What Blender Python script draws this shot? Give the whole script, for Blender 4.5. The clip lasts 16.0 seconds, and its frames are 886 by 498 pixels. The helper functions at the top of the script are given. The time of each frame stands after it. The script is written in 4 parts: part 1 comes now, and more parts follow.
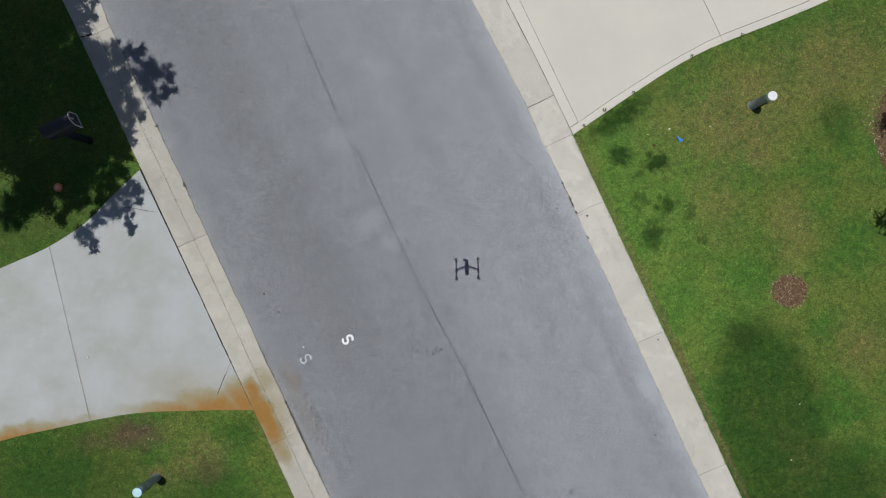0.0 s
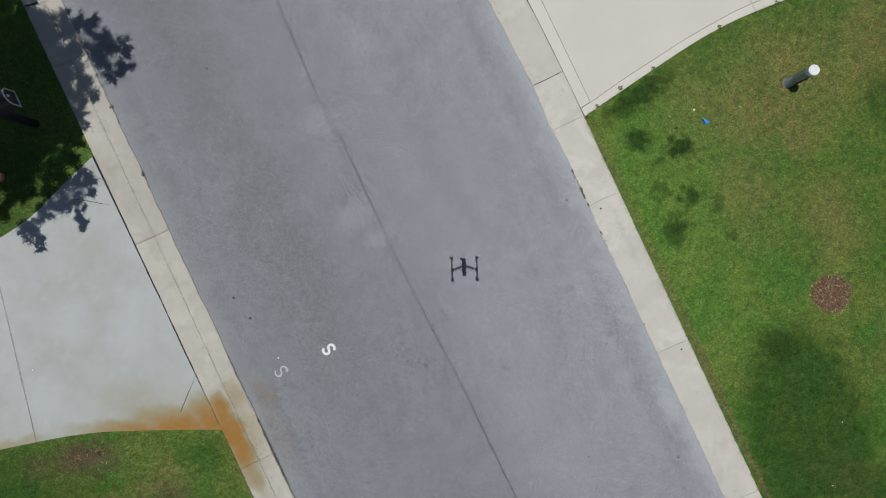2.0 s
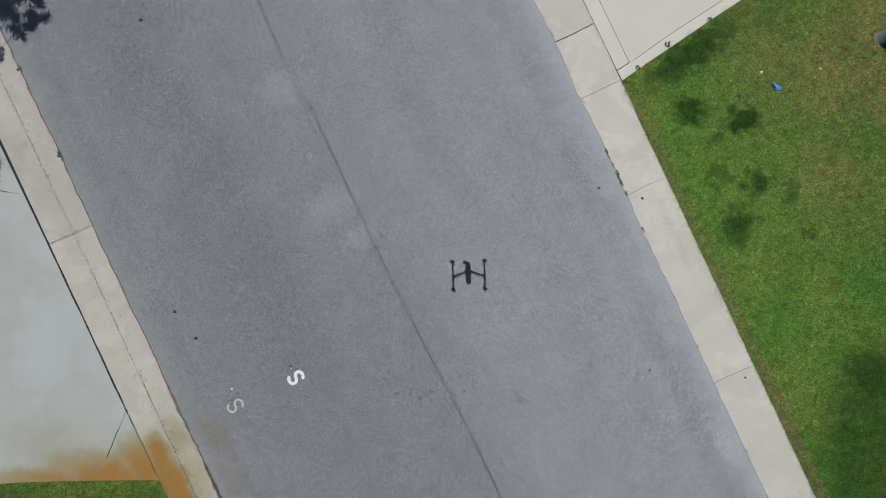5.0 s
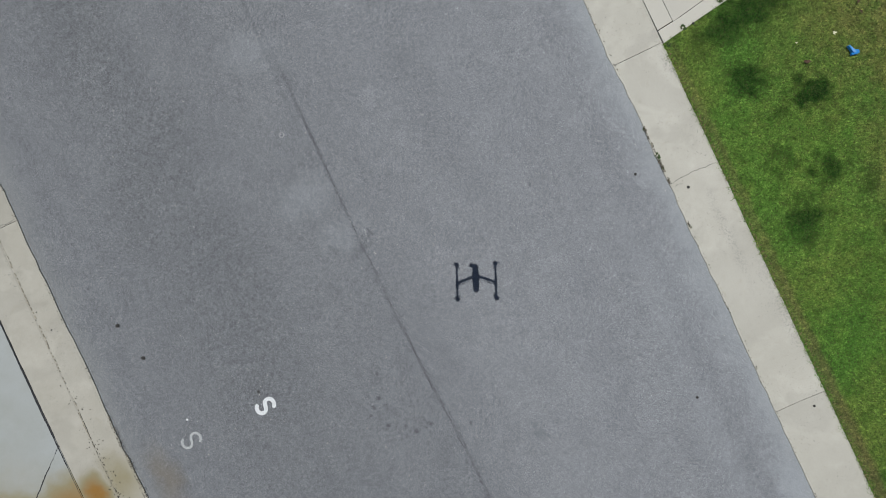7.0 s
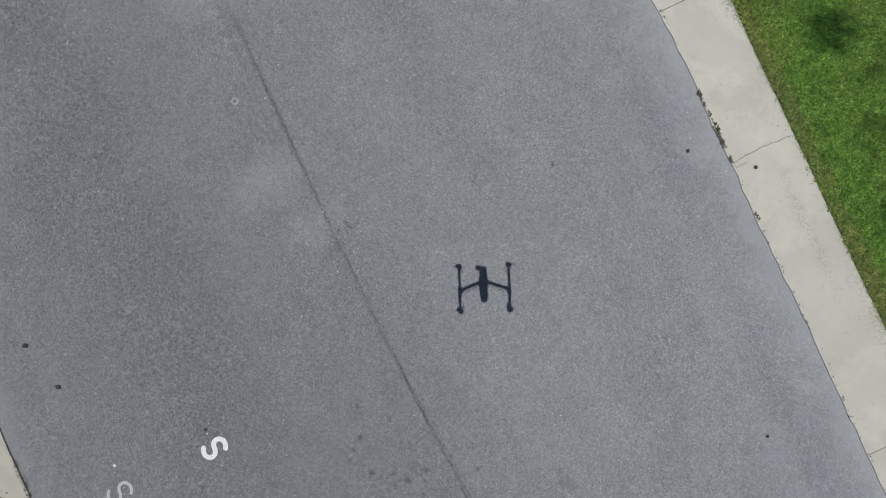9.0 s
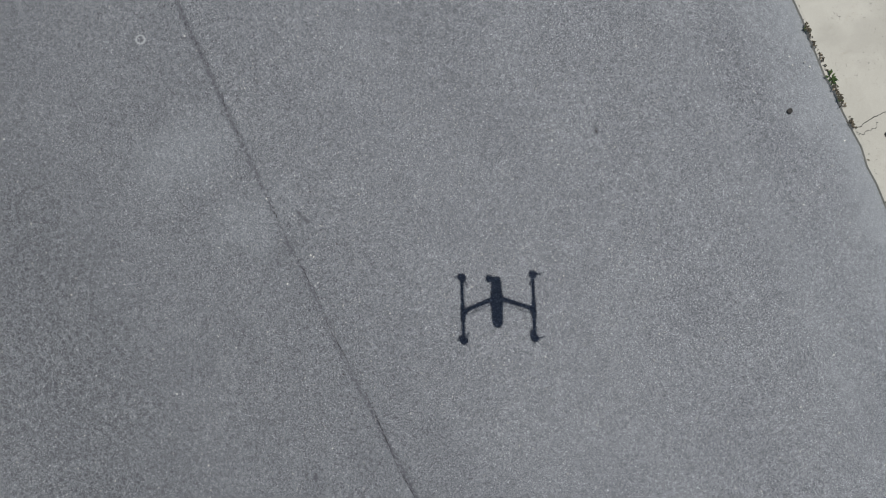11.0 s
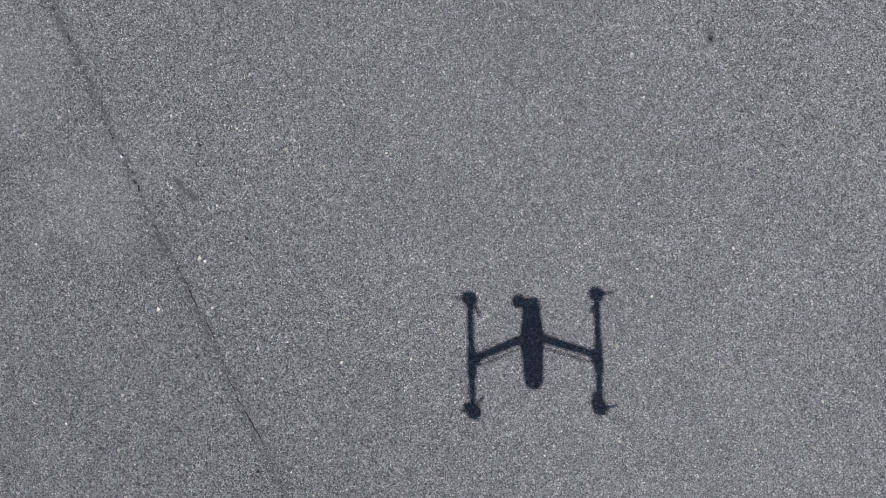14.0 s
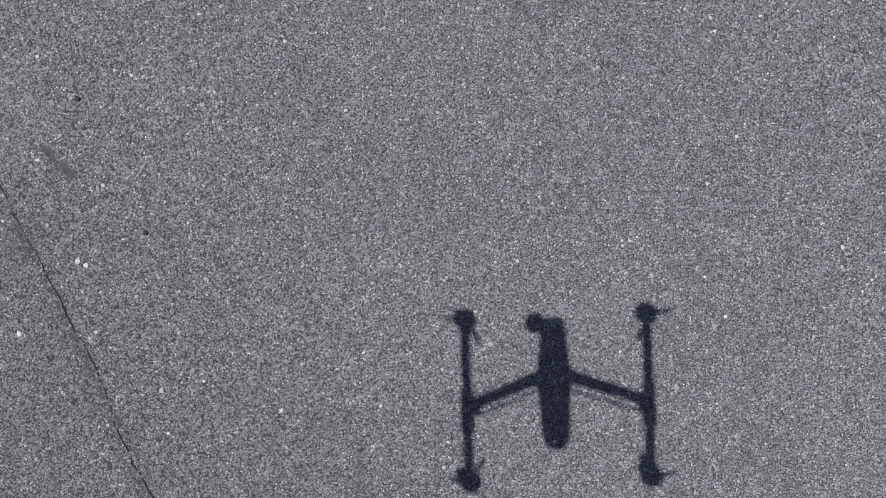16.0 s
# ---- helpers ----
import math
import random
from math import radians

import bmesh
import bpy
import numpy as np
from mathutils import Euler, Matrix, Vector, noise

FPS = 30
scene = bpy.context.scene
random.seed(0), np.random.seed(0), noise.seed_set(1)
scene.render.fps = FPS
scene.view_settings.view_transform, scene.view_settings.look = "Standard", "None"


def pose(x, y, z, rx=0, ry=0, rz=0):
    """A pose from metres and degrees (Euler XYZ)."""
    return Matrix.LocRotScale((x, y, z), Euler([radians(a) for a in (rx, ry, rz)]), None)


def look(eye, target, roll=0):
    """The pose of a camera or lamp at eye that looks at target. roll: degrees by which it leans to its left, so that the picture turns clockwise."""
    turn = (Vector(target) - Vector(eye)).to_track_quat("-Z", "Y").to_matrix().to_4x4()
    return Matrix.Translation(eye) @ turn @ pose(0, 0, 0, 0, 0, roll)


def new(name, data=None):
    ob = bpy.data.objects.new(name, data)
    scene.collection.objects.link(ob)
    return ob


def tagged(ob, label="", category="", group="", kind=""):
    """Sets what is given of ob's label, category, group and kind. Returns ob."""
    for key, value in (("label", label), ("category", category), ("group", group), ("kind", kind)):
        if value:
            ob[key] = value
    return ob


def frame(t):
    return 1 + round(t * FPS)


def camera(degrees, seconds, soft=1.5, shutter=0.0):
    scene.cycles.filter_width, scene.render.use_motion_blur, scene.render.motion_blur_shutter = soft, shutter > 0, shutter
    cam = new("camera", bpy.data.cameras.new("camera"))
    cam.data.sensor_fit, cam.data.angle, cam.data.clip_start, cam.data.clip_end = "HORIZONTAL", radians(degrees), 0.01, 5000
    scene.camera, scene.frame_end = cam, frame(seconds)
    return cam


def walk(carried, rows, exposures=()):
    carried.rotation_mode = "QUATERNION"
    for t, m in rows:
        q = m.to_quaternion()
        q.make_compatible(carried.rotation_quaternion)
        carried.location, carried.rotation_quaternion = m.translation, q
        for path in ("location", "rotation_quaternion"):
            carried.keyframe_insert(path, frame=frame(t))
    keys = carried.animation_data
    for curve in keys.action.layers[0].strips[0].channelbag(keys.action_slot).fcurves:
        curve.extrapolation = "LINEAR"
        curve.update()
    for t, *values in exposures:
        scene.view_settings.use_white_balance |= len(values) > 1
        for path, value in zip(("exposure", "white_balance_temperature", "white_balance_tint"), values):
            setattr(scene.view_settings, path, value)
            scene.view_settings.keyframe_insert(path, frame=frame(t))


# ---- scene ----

# The camera looks straight down and sinks from 11 m to 1.3 m: seconds, x, y, height, turn
cam = camera(77.1, 16.0, soft=1.0)
PATH = [
    (0.0, 0.0, 0.0, 11.0, -0.0),
    (0.5, 0.0, -0.029, 10.654, -0.01),
    (1.0, 0.033, -0.043, 10.331, -0.04),
    (1.5, 0.057, -0.051, 10.01, -0.06),
    (2.0, 0.106, -0.046, 9.686, -0.07),
    (2.5, 0.141, -0.067, 9.373, -0.06),
    (3.0, 0.146, -0.062, 9.064, -0.08),
    (3.5, 0.157, -0.058, 8.742, -0.09),
    (5.8, 0.115, -0.027, 7.046, -0.06),
    (6.0, 0.114, -0.035, 6.923, -0.07),
    (6.5, 0.105, -0.05, 6.583, -0.1),
    (7.0, 0.106, -0.034, 6.232, -0.08),
    (7.5, 0.115, -0.039, 5.89, -0.12),
    (8.0, 0.125, -0.059, 5.56, -0.13),
    (8.5, 0.133, -0.065, 5.233, -0.11),
    (9.0, 0.118, -0.053, 4.869, -0.15),
    (9.5, 0.139, -0.045, 4.495, -0.13),
    (10.0, 0.14, -0.045, 4.13, -0.11),
    (12.3, 0.148, -0.019, 2.637, -0.15),
    (12.5, 0.146, -0.018, 2.555, -0.1),
    (13.0, 0.131, -0.023, 2.315, -0.01),
    (13.5, 0.159, -0.031, 2.097, -0.01),
    (14.0, 0.166, -0.04, 1.902, 0.04),
    (14.5, 0.19, -0.033, 1.738, 0.12),
    (15.0, 0.207, -0.03, 1.589, 0.11),
    (15.5, 0.203, -0.04, 1.454, 0.08),
    (16.0, 0.205, -0.042, 1.329, 0.11),
]
EXPOSURE = [(0.0, 0.0, 6250, 10), (3.5, -0.06, 6250, 9), (7.0, -0.12, 6230, 7), (10.0, -0.12, 6290, 9), (12.5, -0.12, 6290, 7), (13.5, -0.14, 6300, 15), (16.0, -0.2, 6300, 15)]
walk(cam, [(t, pose(x, y, z, 0, 0, turn)) for t, x, y, z, turn in PATH], EXPOSURE)

# ---- light: a high sun, and a clear sky ----
SUN_FALL = Vector((0.1484, -0.1128, -1.0))  # way of the sunlight
world = bpy.data.worlds.new("sky")
scene.world = world
world.use_nodes = True
wn = world.node_tree
sky = wn.nodes.new("ShaderNodeTexSky")
sky.sky_type = "NISHITA"
sky.sun_disc = False
sky.sun_elevation = math.atan2(1.0, math.hypot(SUN_FALL.x, SUN_FALL.y))
sky.sun_rotation = math.atan2(-SUN_FALL.x, -SUN_FALL.y)
wn.nodes["Background"].inputs["Strength"].default_value = 0.05
wn.links.new(sky.outputs[0], wn.nodes["Background"].inputs["Color"])
sun = new("sun", bpy.data.lights.new("sun", "SUN"))
sun.data.energy = 4.6
sun.data.angle = radians(0.07)
sun.data.color = (1.0, 0.965, 0.91)
sun.matrix_world = look((0, 0, 30), Vector((0, 0, 30)) + SUN_FALL)

# ---- the road's own directions: U along it, N across it ----
U = Vector((-0.4224, 0.9064))
N = Vector((0.9064, 0.4224))


def at(s, r, z=0.0):
    p = U * s + N * r
    return Vector((p.x, p.y, z))


# ---- node helpers ----
class Nodes:
    def __init__(self, name):
        self.mat = bpy.data.materials.new(name)
        self.mat.use_nodes = True
        self.t = self.mat.node_tree
        self.bsdf = self.t.nodes["Principled BSDF"]
        self.pos = self.t.nodes.new("ShaderNodeNewGeometry").outputs["Position"]

    def put(self, sock, v):
        if isinstance(v, bpy.types.NodeSocket):
            self.t.links.new(v, sock)
        elif v is not None:
            if sock.type == "RGBA" and len(v) == 3:
                v = (*v, 1.0)
            sock.default_value = v

    def math(self, op, a, b=None, clamp=False):
        n = self.t.nodes.new("ShaderNodeMath")
        n.operation, n.use_clamp = op, clamp
        self.put(n.inputs[0], a)
        self.put(n.inputs[1], b)
        return n.outputs[0]

    def vec(self, op, a, b=None):
        n = self.t.nodes.new("ShaderNodeVectorMath")
        n.operation = op
        self.put(n.inputs[0], a)
        self.put(n.inputs[1], b)
        return n.outputs["Value"] if op == "LENGTH" else n.outputs[0]

    def noise(self, scale, detail=4.0, rough=0.55, vector=None, distort=0.0):
        n = self.t.nodes.new("ShaderNodeTexNoise")
        self.put(n.inputs["Vector"], vector or self.pos)
        n.inputs["Scale"].default_value = scale
        n.inputs["Detail"].default_value = detail
        n.inputs["Roughness"].default_value = rough
        n.inputs["Distortion"].default_value = distort
        return n.outputs["Fac"]

    def cells(self, scale, vector=None, feature="F1"):
        n = self.t.nodes.new("ShaderNodeTexVoronoi")
        n.feature = feature
        self.put(n.inputs["Vector"], vector or self.pos)
        n.inputs["Scale"].default_value = scale
        return n.outputs["Distance"], n.outputs.get("Color")

    def span(self, v, a, b, c=0.0, d=1.0, smooth=True):
        n = self.t.nodes.new("ShaderNodeMapRange")
        n.interpolation_type = "SMOOTHSTEP" if smooth else "LINEAR"
        for i, x in enumerate((v, a, b, c, d)):
            self.put(n.inputs[i], x)
        return n.outputs[0]

    def mix(self, fac, a, b, mode="MIX"):
        n = self.t.nodes.new("ShaderNodeMix")
        n.data_type, n.blend_type = "RGBA", mode
        self.put(n.inputs["Factor"], fac)
        self.put(n.inputs[6], a)
        self.put(n.inputs[7], b)
        return n.outputs[2]

    def grey(self, v):
        n = self.t.nodes.new("ShaderNodeCombineColor")
        for i in range(3):
            self.put(n.inputs[i], v)
        return n.outputs[0]

    def ramp(self, v, stops):
        n = self.t.nodes.new("ShaderNodeValToRGB")
        e = n.color_ramp.elements
        while len(e) < len(stops):
            e.new(0.5)
        for el, (p, c) in zip(e, stops):
            el.position = p
            el.color = (*c, 1.0) if len(c) == 3 else c
        self.put(n.inputs[0], v)
        return n.outputs[0]

    def road_coords(self, along=1.0, across=1.0):
        """Position as (across the road, along the road, height), scaled."""
        n = self.t.nodes.new("ShaderNodeVectorRotate")
        n.rotation_type = "Z_AXIS"
        self.put(n.inputs["Vector"], self.pos)
        n.inputs["Angle"].default_value = -math.atan2(N.y, N.x)
        return self.vec("MULTIPLY", n.outputs[0], (across, along, 1.0))

    def patches(self, spots, wobble=0.25, scale=2.0):
        """A mask of soft uneven patches: x, y, half length, half width, turn, edge softness, weight."""
        n = self.t.nodes.new("ShaderNodeTexNoise")
        self.put(n.inputs["Vector"], self.pos)
        n.inputs["Scale"].default_value = scale
        n.inputs["Detail"].default_value = 5.0
        off = self.vec("MULTIPLY", self.vec("SUBTRACT", n.outputs["Color"], (0.5, 0.5, 0.5)), (wobble * 2,) * 3)
        p = self.vec("ADD", self.pos, off)
        total = None
        for x, y, rx, ry, turn, soft, weight in spots:
            q = self.vec("SUBTRACT", p, (x, y, 0.0))
            n = self.t.nodes.new("ShaderNodeVectorRotate")
            n.rotation_type = "Z_AXIS"
            self.put(n.inputs["Vector"], q)
            n.inputs["Angle"].default_value = -radians(turn)
            q = self.vec("MULTIPLY", n.outputs[0], (1 / rx, 1 / ry, 0.0))
            m = self.span(self.vec("LENGTH", q), 1.0 + soft, 1.0 - soft, 0.0, weight)
            total = m if total is None else self.math("MAXIMUM", total, m)
        return total

    def bump(self, height, strength, distance, before=None):
        n = self.t.nodes.new("ShaderNodeBump")
        n.inputs["Strength"].default_value = strength
        n.inputs["Distance"].default_value = distance
        self.put(n.inputs["Height"], height)
        if before:
            self.t.links.new(before, n.inputs["Normal"])
        return n.outputs[0]

    def done(self, colour, rough=0.8, normal=None, metal=0.0, spec=0.35):
        self.put(self.bsdf.inputs["Base Color"], colour)
        self.put(self.bsdf.inputs["Roughness"], rough)
        self.bsdf.inputs["Metallic"].default_value = metal
        self.bsdf.inputs["Specular IOR Level"].default_value = spec
        if normal:
            self.t.links.new(normal, self.bsdf.inputs["Normal"])
        return self.mat


def asphalt_material():
    m = Nodes("asphalt")
    jit = m.t.nodes.new("ShaderNodeTexNoise")
    m.put(jit.inputs["Vector"], m.pos)
    jit.inputs["Scale"].default_value = 430.0
    jit.inputs["Detail"].default_value = 2.0
    where = m.vec("ADD", m.pos, m.vec("MULTIPLY", m.vec("SUBTRACT", jit.outputs["Color"], (0.5, 0.5, 0.5)), (0.0055, 0.0055, 0.0)))

    def stones(scale, vector):
        d, c = m.cells(scale, vector)
        sep = m.t.nodes.new("ShaderNodeSeparateColor")
        m.put(sep.inputs[0], c)
        return d, sep.outputs

    d1, c1 = stones(250.0, where)
    d2, c2 = stones(520.0, where)
    d3, c3 = stones(84.0, where)
    c4 = stones(46.0, where)[1]
    lane = m.t.nodes.new("ShaderNodeSeparateXYZ")
    m.put(lane.inputs[0], m.road_coords())
    run = lane.outputs[1]
    across = m.math("ADD", lane.outputs[0], m.math("MULTIPLY", m.math("SUBTRACT", m.noise(0.7, 4.0, 0.6), 0.5), 0.9))

    def band(middle, half):
        """1 in the middle of a strip along the road, 0 past its sides."""
        return m.span(m.math("ABSOLUTE", m.math("SUBTRACT", across, middle)), half, half * 0.1)

    wheel = m.math("MULTIPLY", band(-2.42, 0.95), m.span(m.noise(1.1, 4.0, 0.65), 0.3, 0.62, 0.45, 1.0))
    wheel = m.math("MULTIPLY", wheel, m.span(run, -3.2, 0.6, 0.35, 1.0))
    wheel_b = m.math("MULTIPLY", band(0.62, 0.5), m.span(run, -1.5, 2.2, 0.15, 0.8))
    rough = m.math("MAXIMUM", wheel, m.math("MULTIPLY", wheel_b, 0.6))
    # chips of stone in worn bitumen: mostly mid grey, some pale, some dark
    chip = m.ramp(c1[0], [(0.0, (0.07, 0.07, 0.075)), (0.26, (0.16, 0.16, 0.167)), (0.7, (0.235, 0.235, 0.24)),
                          (0.92, (0.34, 0.338, 0.33)), (1.0, (0.62, 0.61, 0.585))])
    fine = m.ramp(c2[1], [(0.0, (0.105, 0.105, 0.109)), (0.55, (0.2, 0.2, 0.206)), (1.0, (0.31, 0.307, 0.3))])
    worn = m.mix(m.span(m.noise(120.0, 2.0), 0.46, 0.6, 0.1, 0.8), chip, fine)
    col = m.mix(m.span(d1, 0.42, 0.76), worn, (0.05, 0.05, 0.055))
    # coarse pits where the wheels have torn stones out
    pit = m.math("MULTIPLY", m.span(c3[2], 0.72, 0.8), m.span(d3, 0.7, 0.45))
    col = m.mix(m.math("MULTIPLY", pit, m.span(rough, 0.0, 0.8, 0.1, 0.8)), col, (0.065, 0.065, 0.07))
    big = m.math("MULTIPLY", m.span(c3[0], 0.93, 0.96), m.span(d3, 0.45, 0.25))
    col = m.mix(m.math("MULTIPLY", big, 0.35), col, (0.42, 0.42, 0.41))
    # broad wear: wheel tracks, stains, dusty edge
    col = m.mix(1.0, col, m.grey(m.span(lane.outputs[0], -1.6, 0.9, 0.97, 1.2)), "MULTIPLY")
    col = m.mix(1.0, col, m.grey(m.span(wheel, 0.0, 1.0, 1.03, 0.91, False)), "MULTIPLY")
    col = m.mix(1.0, col, m.grey(m.span(wheel_b, 0.0, 1.0, 1.0, 0.93, False)), "MULTIPLY")
    streak = m.noise(0.8, 4.0, 0.5, m.road_coords(0.12, 1.1))
    col = m.mix(1.0, col, m.ramp(streak, [(0.3, (0.94, 0.94, 0.943)), (0.5, (1.0, 1.0, 1.0)), (0.7, (1.05, 1.05, 1.045))]), "MULTIPLY")
    clump = m.noise(34.0, 4.0, 0.8)
    col = m.mix(1.0, col, m.ramp(clump, [(0.3, (0.88, 0.88, 0.88)), (0.5, (1.0, 1.0, 1.0)), (0.7, (1.1, 1.1, 1.1))]), "MULTIPLY")
    col = m.mix(1.0, col, m.grey(m.span(c3[1], 0.0, 1.0, 0.85, 1.15, False)), "MULTIPLY")
    col = m.mix(1.0, col, m.grey(m.math("ADD", 1.0, m.math("MULTIPLY", m.math("SUBTRACT", c4[1], 0.5), m.span(rough, 0.0, 0.8, 0.12, 0.28)))), "MULTIPLY")
    dust = m.math("ADD", lane.outputs[0], m.math("MULTIPLY", m.noise(3.0, 5.0, 0.65), 0.5))
    col = m.mix(m.span(dust, 2.48, 3.0, 0.0, 0.55), col, (0.31, 0.315, 0.315))
    col = m.mix(m.span(dust, -3.5, -3.9, 0.0, 0.4), col, (0.22, 0.22, 0.21))
    blot = m.noise(2.2, 5.0, 0.6)
    col = m.mix(1.0, col, m.ramp(blot, [(0.3, (0.94, 0.94, 0.945)), (0.7, (1.06, 1.06, 1.055))]), "MULTIPLY")
    pale = m.patches([(-1.45, 0.55, 0.3, 0.2, 20, 0.8, 0.16), (2.15, 2.5, 0.5, 0.22, -60, 0.9, 0.22), (-1.05, 0.15, 0.22, 0.16, 40, 0.8, 0.14), (-2.05, 2.15, 0.3, 0.22, 0, 0.9, 0.14),
                      (2.55, -0.5, 0.8, 0.2, -64, 0.9, 0.1), (3.3, -2.4, 1.4, 0.2, -64, 0.9, 0.1), (4.05, -2.7, 0.3, 0.08, -64, 0.8, 0.3), (1.6, 3.9, 1.6, 0.2, -64, 0.9, 0.15),
                      (-1.3, 3.6, 0.25, 0.2, 0, 0.9, 0.15)], 0.25, 3.0)
    col = m.mix(pale, col, (0.33, 0.34, 0.345))
    dark = m.patches([(1.2, -2.1, 0.07, 0.06, 0, 0.8, 0.5), (2.5, -4.75, 0.06, 0.05, 0, 0.7, 0.8), (1.15, -2.0, 0.05, 0.03, 0, 0.6, 0.5)], 0.2, 2.0)
    scuff = m.patches([(-0.735, 0.185, 0.028, 0.009, -45, 0.5, 0.8), (-0.69, 0.14, 0.026, 0.011, -40, 0.5, 0.85), (-0.83, -0.05, 0.1, 0.05, 30, 0.9, 0.2)], 0.008, 90.0)
    col = m.mix(scuff, col, (0.07, 0.07, 0.075))
    col = m.mix(dark, col, (0.10, 0.104, 0.11))
    # the open seam between two strips of paving: torn stones and dark pits
    seam = m.patches([(-2.45, 3.5, 1.7, 0.017, -67, 0.9, 0.48), (-1.31, 1.11, 1.15, 0.017, -65.4, 0.9, 0.56), (-0.69, -0.22, 0.5, 0.012, -62.5, 0.9, 0.46),
                      (-0.1, -1.4, 0.98, 0.015, -62.5, 0.9, 0.6), (0.95, -3.5, 1.65, 0.017, -64.5, 0.9, 0.58)], 0.010, 7.0)
    seam = m.math("MULTIPLY", seam, m.span(m.noise(60.0, 3.0, 0.75), 0.36, 0.6, 0.2, 1.35))
    col = m.mix(seam, col, (0.055, 0.055, 0.062))
    tar = m.patches([(-0.638, -1.43, 0.02, 0.017, 0, 0.6, 0.7), (-0.613, -1.70, 0.024, 0.02, 0, 0.6, 0.7), (-0.668, -1.81, 0.02, 0.02, 0, 0.6, 0.6), (-0.70, -1.90, 0.018, 0.018, 0, 0.6, 0.7),
                     (-0.51, -2.01, 0.026, 0.02, 0, 0.6, 0.7), (-0.316, -2.02, 0.022, 0.018, 0, 0.6, 0.6), (-0.193, -2.08, 0.024, 0.02, 0, 0.6, 0.7), (-0.034, -1.99, 0.02, 0.02, 0, 0.6, 0.6),
                     (0.218, -1.78, 0.022, 0.018, 0, 0.6, 0.6), (0.416, -1.98, 0.02, 0.02, 0, 0.6, 0.6), (1.08, 0.685, 0.018, 0.018, 0, 0.6, 0.6)], 0.012, 30.0)
    col = m.mix(tar, col, (0.05, 0.05, 0.055))
    rust = m.patches([(-3.0, -2.6, 0.3, 0.13, -64, 0.9, 0.45), (-2.75, -3.2, 0.6, 0.16, -64, 0.9, 0.25)], 0.15, 4.0)
    col = m.mix(rust, col, (0.15, 0.115, 0.07))
    col = m.mix(1.0, col, (1.018, 1.052, 1.098), "MULTIPLY")
    h = m.math("SUBTRACT", 1.0, d1)
    nor = m.bump(h, 0.85, 0.004, m.bump(m.noise(520.0, 2.0), 0.4, 0.002))
    return m.done(col, 0.88, nor, spec=0.25)


def concrete_material(name, base, stain, rust_spots=(), pale=(0.5, 0.49, 0.46), blots=(), wear=0.0, ragged=0.3):
    m = Nodes(name)
    big = m.noise(0.9, 6.0, 0.6)
    mid = m.noise(5.0, 6.0, 0.6, distort=0.4)
    col = m.mix(m.span(big, 0.3, 0.7), stain, base)
    col = m.mix(m.span(mid, 0.5, 0.75, 0.0, 0.35), col, pale)
    grain = m.noise(240.0, 3.0, 0.7)
    col = m.mix(1.0, col, m.ramp(grain, [(0.25, (0.86, 0.86, 0.86)), (0.7, (1.1, 1.1, 1.1))]), "MULTIPLY")
    if wear > 0:
        pit = m.math("MULTIPLY", m.span(m.noise(46.0, 4.0, 0.75), 0.60, 0.68), m.span(m.noise(2.3, 3.0), 0.46, 0.58, 0.0, wear))
        col = m.mix(pit, col, (0.17, 0.165, 0.15))
        tide = m.span(m.noise(0.9, 4.0, 0.6, distort=0.6), 0.5, 0.56, 1.0, 1.0 - 0.09 * wear)
        col = m.mix(1.0, col, m.grey(tide), "MULTIPLY")
        grime = m.span(m.noise(9.0, 6.0, 0.7, distort=0.8), 0.55, 0.75, 0.0, 0.35 * wear)
        col = m.mix(grime, col, (0.24, 0.22, 0.17))
    info = m.t.nodes.new("ShaderNodeObjectInfo")
    col = m.mix(1.0, col, m.grey(m.span(info.outputs["Random"], 0.0, 1.0, 0.94, 1.05, False)), "MULTIPLY")
    if blots:
        flake = m.math("MULTIPLY", m.patches(blots, 0.07, 5.0), m.span(m.noise(60.0, 4.0, 0.7), 0.5, 0.58))
        col = m.mix(flake, col, (0.14, 0.14, 0.137))
    if rust_spots:
        r = m.patches(rust_spots, ragged, 2.4)
        r = m.math("MULTIPLY", r, m.span(m.noise(4.0, 6.0, 0.65, distort=0.4), 0.28, 0.66, 0.8, 1.02))
        col = m.mix(m.span(r, 0.0, 0.5), col, (0.20, 0.176, 0.108))
        col = m.mix(m.span(r, 0.35, 1.0), col, (0.195, 0.1, 0.021))
    nor = m.bump(grain, 0.25, 0.002, m.bump(mid, 0.15, 0.01))
    return m.done(col, 0.86, nor, spec=0.3)


